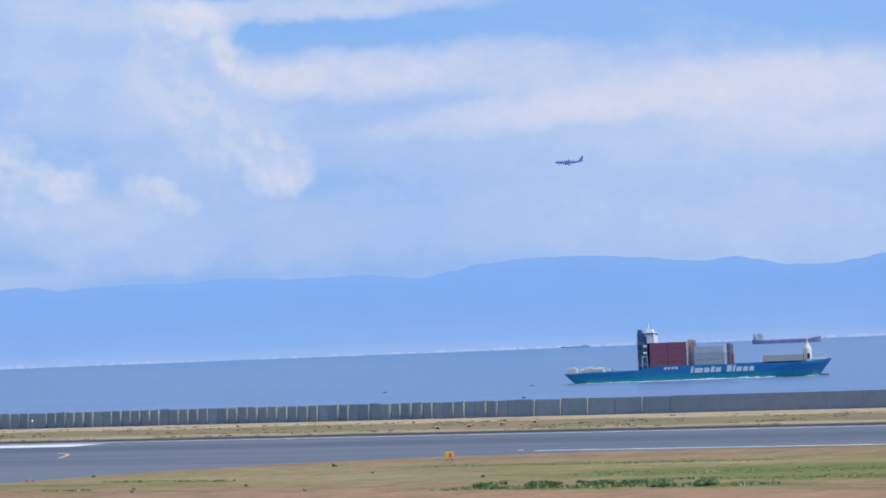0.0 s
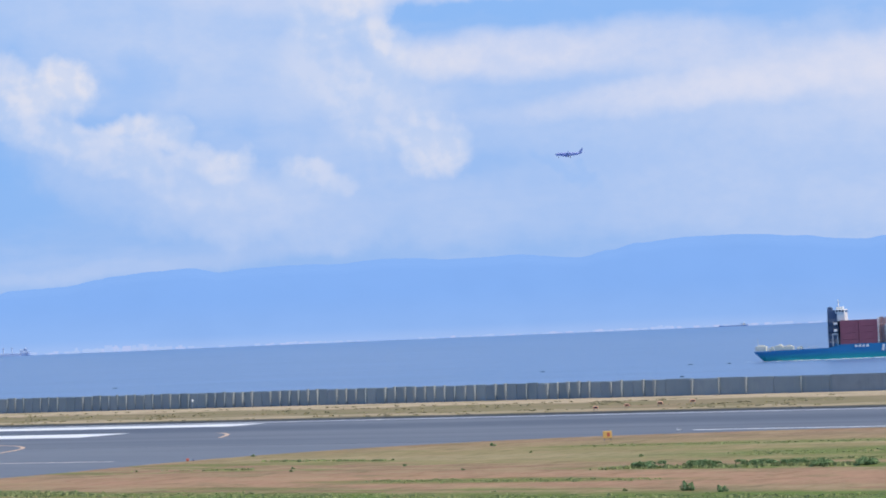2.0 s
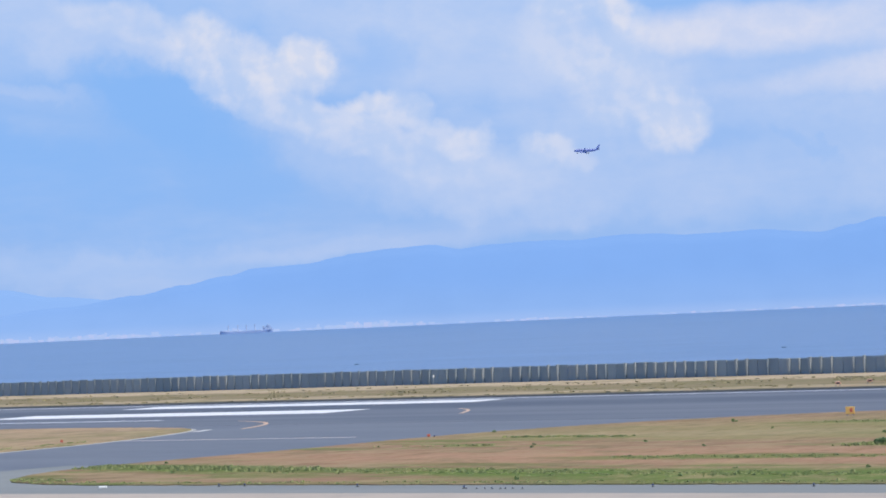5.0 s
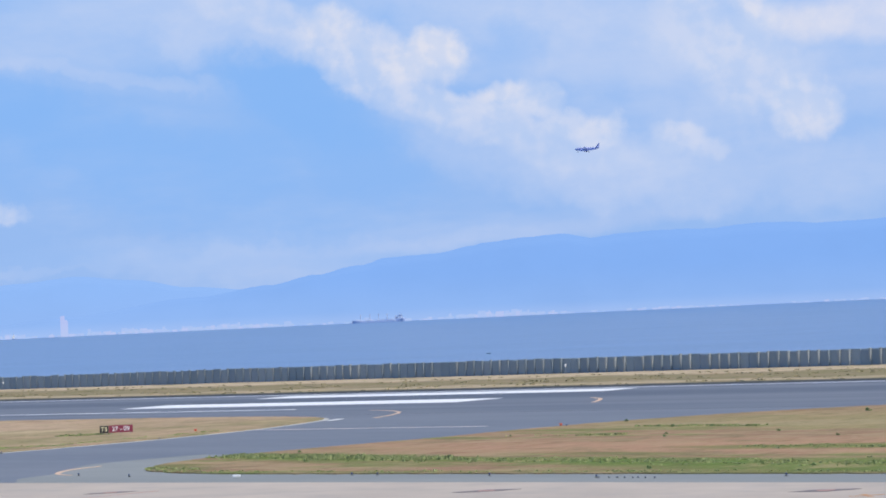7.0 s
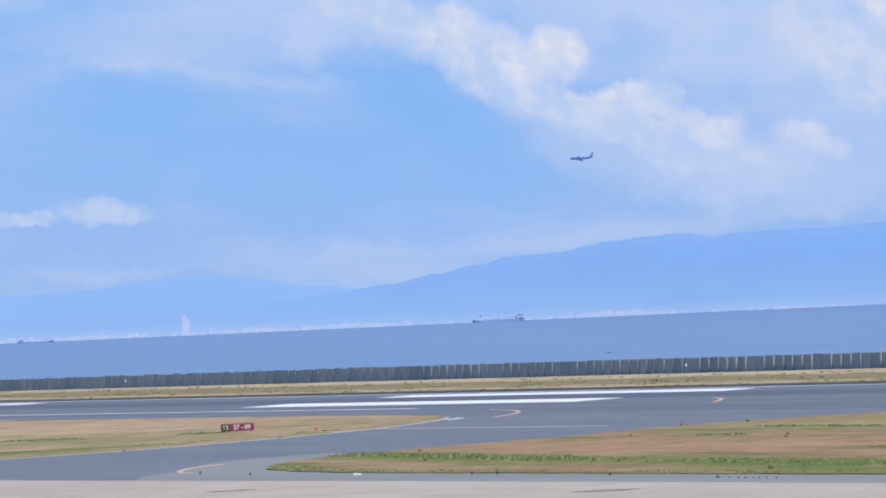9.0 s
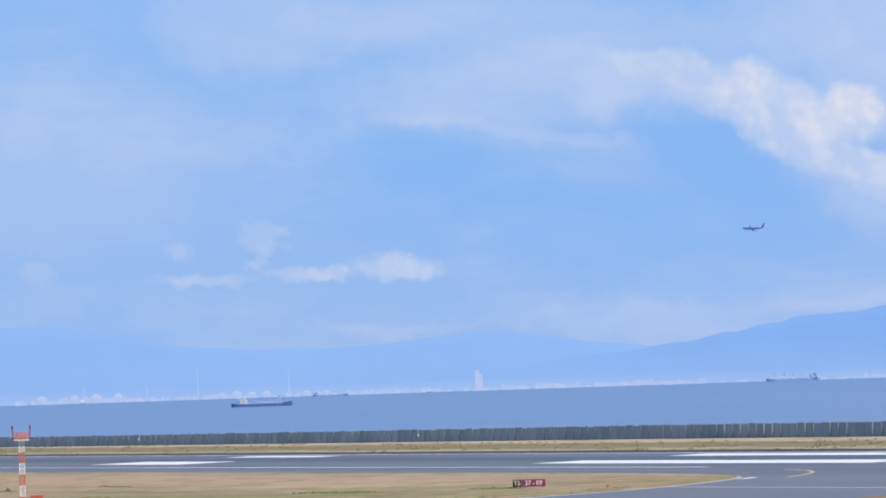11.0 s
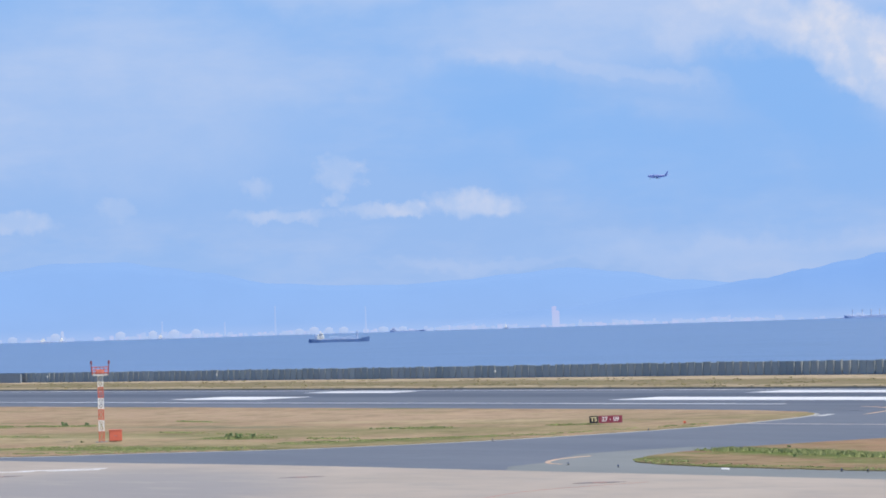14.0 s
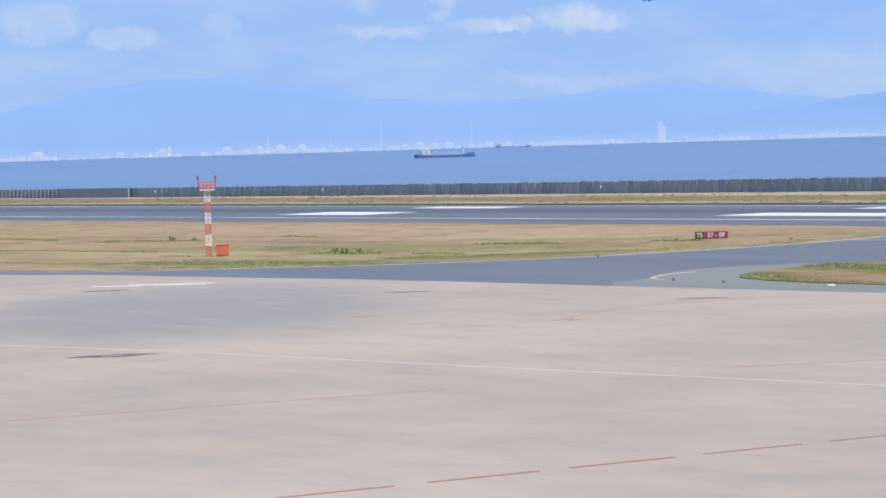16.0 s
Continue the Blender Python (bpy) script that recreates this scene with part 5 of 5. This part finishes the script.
def make_yellow_marker():
    mk = tagged(new("marker_board"), "small yellow-orange marker board on short legs", "marker")
    bm = bmesh.new()
    box(bm, (0, 0, 0.68), (1.05, 0.25, 0.85), 0.03)
    part("board", bm, M_MARKER_YELLOW, mk)
    bm = bmesh.new()
    box(bm, (0.12, -0.135, 0.68), (0.32, 0.02, 0.45), 0.01)
    part("bar", bm, M_SIGNAL_RED, mk)
    for x in (-0.35, 0.35):
        bm = bmesh.new()
        tube(bm, (x, 0, -0.1), (x, 0, 0.3), 0.05, seg=6)
        part("leg", bm, M_GREY_STEEL, mk)
    return mk


def make_approach_unit():
    u = tagged(new("approach_light_unit"), "orange box of a glide path light on legs", "airfield light", group="glide path lights")
    bm = bmesh.new()
    box(bm, (0, 0, 0.55), (0.8, 1.1, 0.4), 0.05)
    part("housing", bm, M_SIGNAL_ORANGE, u)
    for x in (-0.3, 0.3):
        bm = bmesh.new()
        tube(bm, (x, 0, -0.1), (x, 0, 0.4), 0.05, seg=6)
        part("leg", bm, M_GREY_STEEL, u)
    bm = bmesh.new()
    box(bm, (0, -0.57, 0.55), (0.6, 0.04, 0.25), 0.02)
    part("lens", bm, M_GLASS_DARK, u)
    return u


def make_edge_light(dark=True):
    u = tagged(new("taxiway_light"), "small dark elevated taxiway light on a stem", "airfield light", group="taxiway lights")
    bm = bmesh.new()
    tube(bm, (0, 0, -0.05), (0, 0, 0.06), 0.2, 0.18, 10)
    tube(bm, (0, 0, 0.06), (0, 0, 0.2), 0.06, seg=6)
    part("stem", bm, M_BLACK, u)
    bm = bmesh.new()
    tube(bm, (0, 0, 0.2), (0, 0, 0.36), 0.12, 0.07, 10)
    part("lens", bm, M_LENS_BLUE, u)
    return u


def make_red_marker():
    u = tagged(new("runway_guard_marker"), "small red airfield marker at the turf edge", "marker", group="red markers")
    bm = bmesh.new()
    box(bm, (0, 0, 0.25), (0.5, 0.25, 0.4), 0.04)
    part("block", bm, M_SIGNAL_RED, u)
    bm = bmesh.new()
    tube(bm, (0, 0, -0.05), (0, 0, 0.1), 0.12, 0.1, 8)
    part("base", bm, M_BLACK, u)
    return u


def make_boundary_light():
    """A white lamp head on a slim post."""
    u = tagged(new("boundary_light"), "small white lamp on a post before the sea wall", "airfield light", group="lamps before the sea wall")
    bm = bmesh.new()
    tube(bm, (0, 0, -0.1), (0, 0, 1.6), 0.05, seg=6)
    part("post", bm, M_GREY_STEEL, u)
    bm = bmesh.new()
    tube(bm, (0, 0, 1.55), (0, 0, 1.75), 0.16, 0.3, 10)
    tube(bm, (0, 0, 1.75), (0, 0, 2.1), 0.3, 0.18, 10)
    part("lamp_head", bm, M_SHIP_WHITE, u, "white lamp head")
    return u


def make_white_block():
    """A pale low block lying on the pavement."""
    u = tagged(new("concrete_block"), "low white block lying on the pavement", "block")
    bm = bmesh.new()
    box(bm, (0, 0, 0.16), (0.95, 0.45, 0.3), 0.06)
    part("block", bm, M_WHITE, u)
    return u


def make_bush(seed, rx, ry, h, leaves, label):
    """Stems with many small leaves in an uneven outline."""
    rng = random.Random(seed)
    bush = tagged(new("shrub"), label, "shrub", group="wild shrubs in the grass")
    bm = bmesh.new()
    for i in range(6):
        a = rng.uniform(0, 6.3)
        tube(bm, (0.1 * math.cos(a), 0.1 * math.sin(a), -0.05), (0.5 * rx * math.cos(a), 0.5 * ry * math.sin(a), h * rng.uniform(0.5, 0.85)), 0.03, 0.012, 5)
    part("stems", bm, M_STEM, bush)
    bm = bmesh.new()
    lobes = [(rng.uniform(-0.85, 0.85) * rx, rng.uniform(-0.7, 0.7) * ry, h * rng.uniform(0.1, 0.9) ** 1.6, rng.uniform(0.14, 0.42)) for _ in range(11)]
    for i in range(leaves):
        lx, ly, lz, lr = rng.choice(lobes)
        d = Vector((rng.gauss(0, 1), rng.gauss(0, 1), rng.gauss(0, 1))).normalized() * rng.uniform(0.5, 1.0) ** 0.5
        c = Vector((lx + d.x * lr * rx, ly + d.y * lr * ry, max(0.05, lz + d.z * lr * h * 0.75)))
        u = Vector((rng.gauss(0, 1), rng.gauss(0, 1), rng.gauss(0, 0.6))).normalized() * rng.uniform(0.07, 0.15)
        w = u.cross(Vector((rng.gauss(0, 1), rng.gauss(0, 1), rng.gauss(0, 1)))).normalized() * u.length * 0.55
        v = [bm.verts.new(c - u), bm.verts.new(c + w), bm.verts.new(c + u), bm.verts.new(c - w)]
        bm.faces.new(v)
    part("leaves", bm, M_LEAF, bush)
    return bush


def tuft_field(name, spots, mat, label):
    """Blades of grass in tufts: x, y, height, spread."""
    rng = random.Random(len(spots))
    verts, faces = [], []
    for x, y, z, h, w in spots:
        for k in range(4):
            a = rng.uniform(0, math.pi)
            c, s = math.cos(a) * w * 0.5, math.sin(a) * w * 0.5
            ox, oy = rng.uniform(-w, w) * 0.6, rng.uniform(-w, w) * 0.6
            lx, ly = rng.uniform(-0.3, 0.3) * h, rng.uniform(-0.3, 0.3) * h
            hh = h * rng.uniform(0.6, 1.15)
            i = len(verts)
            verts += [(x + ox - c, y + oy - s, z), (x + ox + c, y + oy + s, z), (x + ox + lx, y + oy + ly, z + hh)]
            faces.append((i, i + 1, i + 2))
    me = bpy.data.meshes.new(name)
    me.from_pydata(verts, [], faces)
    me.materials.append(mat)
    return tagged(new(name, me), label, "grass", kind="stuff")


def inside(poly, x, y):
    r = False
    for (x0, y0), (x1, y1) in zip(poly, poly[1:] + poly[:1]):
        if (y0 > y) != (y1 > y) and x < (x1 - x0) * (y - y0) / (y1 - y0) + x0:
            r = not r
    return r


def scatter_grass():
    rng = random.Random(21)
    isle = [(-60, 188.8)] + ISLE + [(-40, 320), (-40, 188.8)]
    field = [(-700, 164)] + PENIN + [(-700, 300.3)]
    green = []
    # green strips: a line, its half width, how thick it stands, height
    strips = [((-196.5, 213), (-163, 206), 2.4, 1800, 0.42), ((-163, 206), (-112, 199.4), 2.6, 1000, 0.24), ((-112, 199.4), (-70, 199), 2.4, 700, 0.22), ((-198, 198), (-183, 192), 2.2, 200, 0.3),
              ((-183, 190.5), (-60, 190), 1.1, 450, 0.25), ((-124, 238), (-93, 240.5), 1.4, 1500, 0.5), ((-122, 262), (-60, 270), 4.0, 700, 0.22), ((-182, 242.5), (-168, 243.5), 0.6, 160, 0.35), ((-178, 259.5), (-160, 257.5), 1.0, 150, 0.35),
              ((-140, 222), (-112, 221), 2.0, 350, 0.24), ((-150, 283), (-110, 286), 2.5, 400, 0.2), ((-110, 250), (-60, 255), 3.0, 500, 0.25),
              ((-362, 233), (-344, 238), 1.3, 420, 0.4), ((-344, 253.5), (-334, 253), 0.7, 130, 0.35), ((-284, 215), (-278, 218), 1.2, 330, 0.45), ((-290, 192), (-256, 197), 3.4, 1100, 0.25),
              ((-282, 241), (-274, 245.5), 1.0, 260, 0.4), ((-263, 253.5), (-259, 257.5), 0.7, 160, 0.4), ((-262, 208), (-246, 232), 2.4, 800, 0.25), ((-330, 209), (-316, 212), 1.0, 200, 0.3), ((-277, 181), (-262, 190), 1.2, 500, 0.25),
              ((-272, 217), (-262, 219), 1.2, 160, 0.4), ((-244, 232), (-243, 262), 0.9, 300, 0.22), ((-310, 226), (-285, 224), 1.2, 160, 0.3), ((-420, 236), (-375, 234), 1.6, 350, 0.35)]
    for (x0, y0), (x1, y1), hw, n, h in strips:
        for _ in range(n):
            t = rng.random()
            x, y = x0 + (x1 - x0) * t + rng.gauss(0, 0.8), y0 + (y1 - y0) * t + rng.gauss(0, hw * 0.55)
            if noise.noise((x * 0.22, y * 0.5, 2)) < -0.18 or not (inside(isle, x, y) or inside(field, x, y)):
                continue
            green.append((x, y, 0.1, h * rng.uniform(0.25, 0.75), rng.uniform(0.18, 0.42)))
    bank = []
    while len(bank) < 1300:
        x, y = rng.uniform(-700, -150), rng.uniform(396, 452)
        if noise.noise((x * 0.05, y * 0.12, 6)) < 0.02:
            continue
        bank.append((x, y, -0.02, rng.uniform(0.1, 0.3), rng.uniform(0.4, 1.0)))
    tuft_field("bank_weed_tufts", bank, M_TUFT_OLIVE, "olive weeds on the bank below the sea wall")
    tuft_field("green_grass_tufts", green, M_TUFT_GREEN, "green wild grass in strips and clumps")


# ---------------------------------------------------------------- far shore


def far_block(name, a, e0, e1, width, dist, mat, label, category, round_=False):
    """A building on the far shore: azimuth, foot and top in degrees, width in degrees."""
    z0, z1 = EYE_H + dist * math.tan(radians(e0)), EYE_H + dist * math.tan(radians(e1))
    w = dist * radians(width)
    ob = tagged(new(name), label, category)
    ob.matrix_basis = pose(*far_point(a, dist, z0), 0, 0, a)
    bm = bmesh.new()
    if round_:
        tube(bm, (0, 0, 0), (0, 0, (z1 - z0) * (0.75 if w > 8 else 1.0)), w / 2, w / 2 if w > 8 else w * 0.3, 16)
        part("shell", bm, mat, ob)
        bm = bmesh.new()
        tube(bm, (0, 0, (z1 - z0) * (0.74 if w > 8 else 0.98)), (0, 0, (z1 - z0) * (0.95 if w > 8 else 1.05)), w * 0.48, w * 0.14, 16)
        part("top", bm, mat, ob)
    else:
        box(bm, (0, 0, (z1 - z0) / 2), (w, w * 0.7, z1 - z0), 0.3)
        part("wall", bm, mat, ob)
        bm = bmesh.new()
        box(bm, (w * 0.1, 0, (z1 - z0) * 1.03), (w * 0.55, w * 0.4, (z1 - z0) * 0.08), 0.1)
        part("roof_house", bm, mat, ob)
    return ob


def make_far_shore():
    rng = random.Random(4)
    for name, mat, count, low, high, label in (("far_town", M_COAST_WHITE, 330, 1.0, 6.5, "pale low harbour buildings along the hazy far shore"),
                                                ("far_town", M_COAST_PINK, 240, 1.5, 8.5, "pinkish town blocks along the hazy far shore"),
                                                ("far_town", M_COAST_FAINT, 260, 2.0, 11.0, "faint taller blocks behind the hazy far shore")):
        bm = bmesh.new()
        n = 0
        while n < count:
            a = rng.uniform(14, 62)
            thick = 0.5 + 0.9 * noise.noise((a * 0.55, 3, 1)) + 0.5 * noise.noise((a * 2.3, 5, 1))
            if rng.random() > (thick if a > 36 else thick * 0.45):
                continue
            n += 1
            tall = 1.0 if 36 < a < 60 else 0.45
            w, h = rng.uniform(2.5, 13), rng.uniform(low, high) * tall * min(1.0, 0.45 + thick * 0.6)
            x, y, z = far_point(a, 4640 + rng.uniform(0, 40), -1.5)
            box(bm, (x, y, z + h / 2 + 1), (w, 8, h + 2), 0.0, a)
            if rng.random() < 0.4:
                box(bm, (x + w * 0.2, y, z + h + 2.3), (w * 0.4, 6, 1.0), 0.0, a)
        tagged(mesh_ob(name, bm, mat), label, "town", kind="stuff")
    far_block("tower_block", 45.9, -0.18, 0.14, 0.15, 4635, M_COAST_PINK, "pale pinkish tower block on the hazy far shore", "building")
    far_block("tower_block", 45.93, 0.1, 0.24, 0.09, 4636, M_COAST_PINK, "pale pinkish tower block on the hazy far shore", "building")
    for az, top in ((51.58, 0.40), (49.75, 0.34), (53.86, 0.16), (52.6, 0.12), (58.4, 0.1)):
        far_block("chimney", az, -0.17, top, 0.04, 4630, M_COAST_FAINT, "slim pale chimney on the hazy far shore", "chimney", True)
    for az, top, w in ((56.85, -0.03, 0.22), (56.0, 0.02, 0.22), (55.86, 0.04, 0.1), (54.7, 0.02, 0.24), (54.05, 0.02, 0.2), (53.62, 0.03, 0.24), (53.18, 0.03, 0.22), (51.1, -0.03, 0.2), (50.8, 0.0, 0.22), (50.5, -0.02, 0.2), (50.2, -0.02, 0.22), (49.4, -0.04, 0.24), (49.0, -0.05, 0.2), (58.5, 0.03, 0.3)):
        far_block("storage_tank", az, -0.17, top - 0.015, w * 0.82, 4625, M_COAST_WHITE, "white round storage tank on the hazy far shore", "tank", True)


# ---------------------------------------------------------------- placing
make_seawall()
make_far_shore()
SHIP_START, SHIP_TURN, SHIP_V = (-503.1, 1076.2), 18.0, 6.45
container_ship = make_container_ship()
container_ship.matrix_basis = pose(*SHIP_START, SEA_Z, 0, 0, SHIP_TURN) @ Matrix.Diagonal((0.915, 1, 1, 1))


def afloat(ob, az, dist, turn):
    x, y, _ = far_point(az, dist, 0)
    ob.matrix_basis = pose(x, y, sea_height(dist) - 0.1, 0, 0, turn)
    return ob


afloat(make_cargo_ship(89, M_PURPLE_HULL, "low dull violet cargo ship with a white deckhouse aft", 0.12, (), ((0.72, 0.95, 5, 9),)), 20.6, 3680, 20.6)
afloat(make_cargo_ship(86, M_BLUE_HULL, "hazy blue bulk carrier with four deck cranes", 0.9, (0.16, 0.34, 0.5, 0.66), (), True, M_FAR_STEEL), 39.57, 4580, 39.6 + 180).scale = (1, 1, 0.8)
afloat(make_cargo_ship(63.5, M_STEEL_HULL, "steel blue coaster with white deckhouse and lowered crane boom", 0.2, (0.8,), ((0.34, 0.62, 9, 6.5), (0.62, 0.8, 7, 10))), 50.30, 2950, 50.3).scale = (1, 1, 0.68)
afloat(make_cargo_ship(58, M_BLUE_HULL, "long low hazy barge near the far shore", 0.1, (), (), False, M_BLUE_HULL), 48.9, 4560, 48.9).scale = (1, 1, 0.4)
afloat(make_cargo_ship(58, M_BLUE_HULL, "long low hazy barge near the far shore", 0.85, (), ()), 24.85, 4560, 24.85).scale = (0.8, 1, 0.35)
for az, d, ln in ((56.22, 4350, 17), (55.86, 4420, 13), (53.88, 4450, 13), (58.64, 4300, 8), (58.12, 4300, 10), (46.9, 4480, 9)):
    afloat(make_boat(ln, "small white motor boat far out on the bay"), az, d, az)

buoy = make_float()
buoy.matrix_basis = pose(-408.3, 839.5, SEA_Z, 0, 0, 30)
buoy.scale = (0.5, 0.6, 0.8)
for x, y in ((-551.7, 1005.9), (-494.6, 1061.5), (-513.3, 1064.1), (-721.2, 944.1)):
    copy_thing(buoy, pose(x, y, SEA_Z, 0, 0, 30)).scale = (0.7, 0.7, 0.5)
airliner = make_airliner()
mast = make_mast()
mast.matrix_basis = pose(-293.3, 204.4, 0.12, 0, 0, 55)
mast.scale = (0.98, 0.98, 0.95)
make_cabinet().matrix_basis = pose(-292.3, 205.8, 0.12, 0, 0, 55)
make_sign().matrix_basis = pose(-257.0, 257.4, 0.12, 0, 0, 45)
make_yellow_marker().matrix_basis = pose(-153.8, 295.6, 0.12, 0, 0, 27)
unit = make_approach_unit()
unit.matrix_basis = pose(-209.5, 399.0, 0.0, 0, 0, 30)
for x, y in ((-208.0, 407.0), (-205.5, 414.0), (-203.0, 421.0)):
    copy_thing(unit, pose(x, y, 0, 0, 0, 30))
lamp = make_edge_light()
lamp.matrix_basis = pose(-191.9, 187.0, 0.05)
lamp.scale = (0.75, 0.75, 0.65)
for x, y in ((-183.9, 185.6), (-158.7, 187.4), (-155.9, 187.5), (-143.2, 186.8), (-114.3, 186.5), (-100.5, 186.8), (-239.1, 221.0), (-238.6, 246.2), (-196.5, 214.5), (-189.8, 262.5), (-131.0, 184.9)):
    copy_thing(lamp, pose(x, y, 0.04)).scale = (0.75, 0.75, 0.65)
for x in (-130.5, -129.5, -128.7, -128.0, -127.2, -126.7, -126.0, -125.1):
    copy_thing(lamp, pose(x, 184.5, 0.04)).scale = (0.55, 0.55, 0.3)
red = make_red_marker()
red.matrix_basis = pose(-247.0, 261.5, 0.12, 0, 0, 40)
red.scale = (0.7, 0.7, 0.7)
for x, y in ((-191.4, 263.6),):
    copy_thing(red, pose(x, y, 0.06, 0, 0, 40)).scale = (0.7, 0.7, 0.7)
boundary = make_boundary_light()
boundary.matrix_basis = pose(-334.4, 463.0, 0.0)
boundary.scale = (0.7, 0.7, 0.95)
for x, y in ((-495.0, 459.0), (-598.7, 454.5), (-673.2, 451.0)):
    copy_thing(boundary, pose(x, y, 0.0)).scale = (0.7, 0.7, 0.95)
block = make_white_block()
block.matrix_basis = pose(-170.2, 185.2, 0.03, 0, 0, 40)
block.scale = (0.75, 0.75, 0.7)
# This copy stands in for a small white lamp by the side line.
copy_thing(block, pose(-156.8, 320.9, 0.03, 0, 0, 25)).scale = (0.65, 0.65, 0.55)

shrubs = [make_bush(3, 2.4, 1.1, 0.8, 1500, "dense green shrub growing in the grass"), make_bush(9, 0.6, 0.5, 0.95, 420, "small dark green shrub in dry grass"), make_bush(12, 0.35, 0.3, 0.5, 160, "little dark weed clump in dry grass")]
shrubs[0].matrix_basis = pose(-110.4, 241.2, 0.1)
shrubs[0].scale = (1.1, 1.0, 0.85)
shrubs[1].matrix_basis = pose(-100.1, 206.4, 0.1)
shrubs[2].matrix_basis = pose(-164.1, 286.4, 0.1)
rng = random.Random(31)
for k, x, y in ((1, -96.4, 204.7), (2, -105.9, 206.2), (0, -106.2, 240.4), (0, -98.5, 240.2), (0, -102.5, 239.4), (0, -115.0, 238.9), (0, -119.5, 238.2), (2, -160.7, 239.1), (2, -140.2, 238.6), (2, -172.1, 257.7), (2, -167.1, 257.8),
                (2, -163.6, 243.8), (2, -169.5, 258.4), (2, -174.5, 258.4), (2, -131.7, 193.5), (2, -118.1, 196.9), (2, -178.1, 203.6), (2, -191.5, 218.0), (1, -282.5, 216.0), (1, -279.6, 217.8), (1, -281.0, 216.6),
                (1, -351.0, 238.0), (1, -346.5, 238.8), (2, -281.0, 241.6), (2, -276.4, 245.0), (2, -277.5, 244.2), (2, -342.0, 253.2), (2, -336.0, 253.0), (2, -344.0, 239.6), (2, -295.6, 203.0), (2, -268.0, 219.5), (2, -262.6, 254.0), (2, -150.0, 270.0), (2, -131.0, 259.0),
                (2, -187.0, 270.5), (2, -152.0, 247.0)):
    size = (1.0, 0.85, 0.62)[k] * rng.uniform(0.85, 1.1)
    copy_thing(shrubs[k], pose(x, y, 0.1, 0, 0, rng.uniform(0, 360))).scale = (size, size, size)
scatter_grass()


# ---------------------------------------------------------------- what moves


def motions():
    """The container ship steams across the bay; the airliner flies its circling approach."""
    c, s = math.cos(radians(SHIP_TURN)), math.sin(radians(SHIP_TURN))
    walk(container_ship, [(t, pose(SHIP_START[0] + SHIP_V * t * c, SHIP_START[1] + SHIP_V * t * s, SEA_Z, 0, 0, SHIP_TURN)) for t in range(0, 17)])
    # seconds, metres along its track, height
    track = [
        (0.0, 825.2, 192.3), (0.5, 867.9, 191.4), (1.0, 911.9, 191.4), (1.5, 953.7, 190.3), (2.0, 994.0, 188.7), (2.5, 1036.3, 188.2),
        (3.0, 1076.6, 186.4), (3.5, 1118.1, 184.7), (4.0, 1160.8, 182.8), (4.5, 1203.5, 182.3), (7.0, 1401.4, 181.9), (7.5, 1441.9, 182.5),
        (8.0, 1481.7, 181.5), (8.5, 1520.8, 182.0), (9.0, 1559.3, 181.7), (9.5, 1598.7, 181.6), (10.0, 1639.6, 179.0), (12.5, 1841.4, 178.0),
        (13.0, 1881.8, 177.5), (13.5, 1922.9, 179.7), (14.0, 1963.8, 179.0), (14.5, 2007.0, 179.4), (15.0, 2049.5, 179.2), (15.5, 2095.6, 179.0),
        (16.0, 2137.0, 179.0),
    ]
    c, s = math.cos(radians(8.0)), math.sin(radians(8.0))
    walk(airliner, [(t, pose(-u * c - 2728 * s, -u * s + 2728 * c, z, 0, 0, 188.0) @ pose(0, 0, 0, 0, -2.0 - 0.06 * t, 0)) for t, u, z in track])


motions()
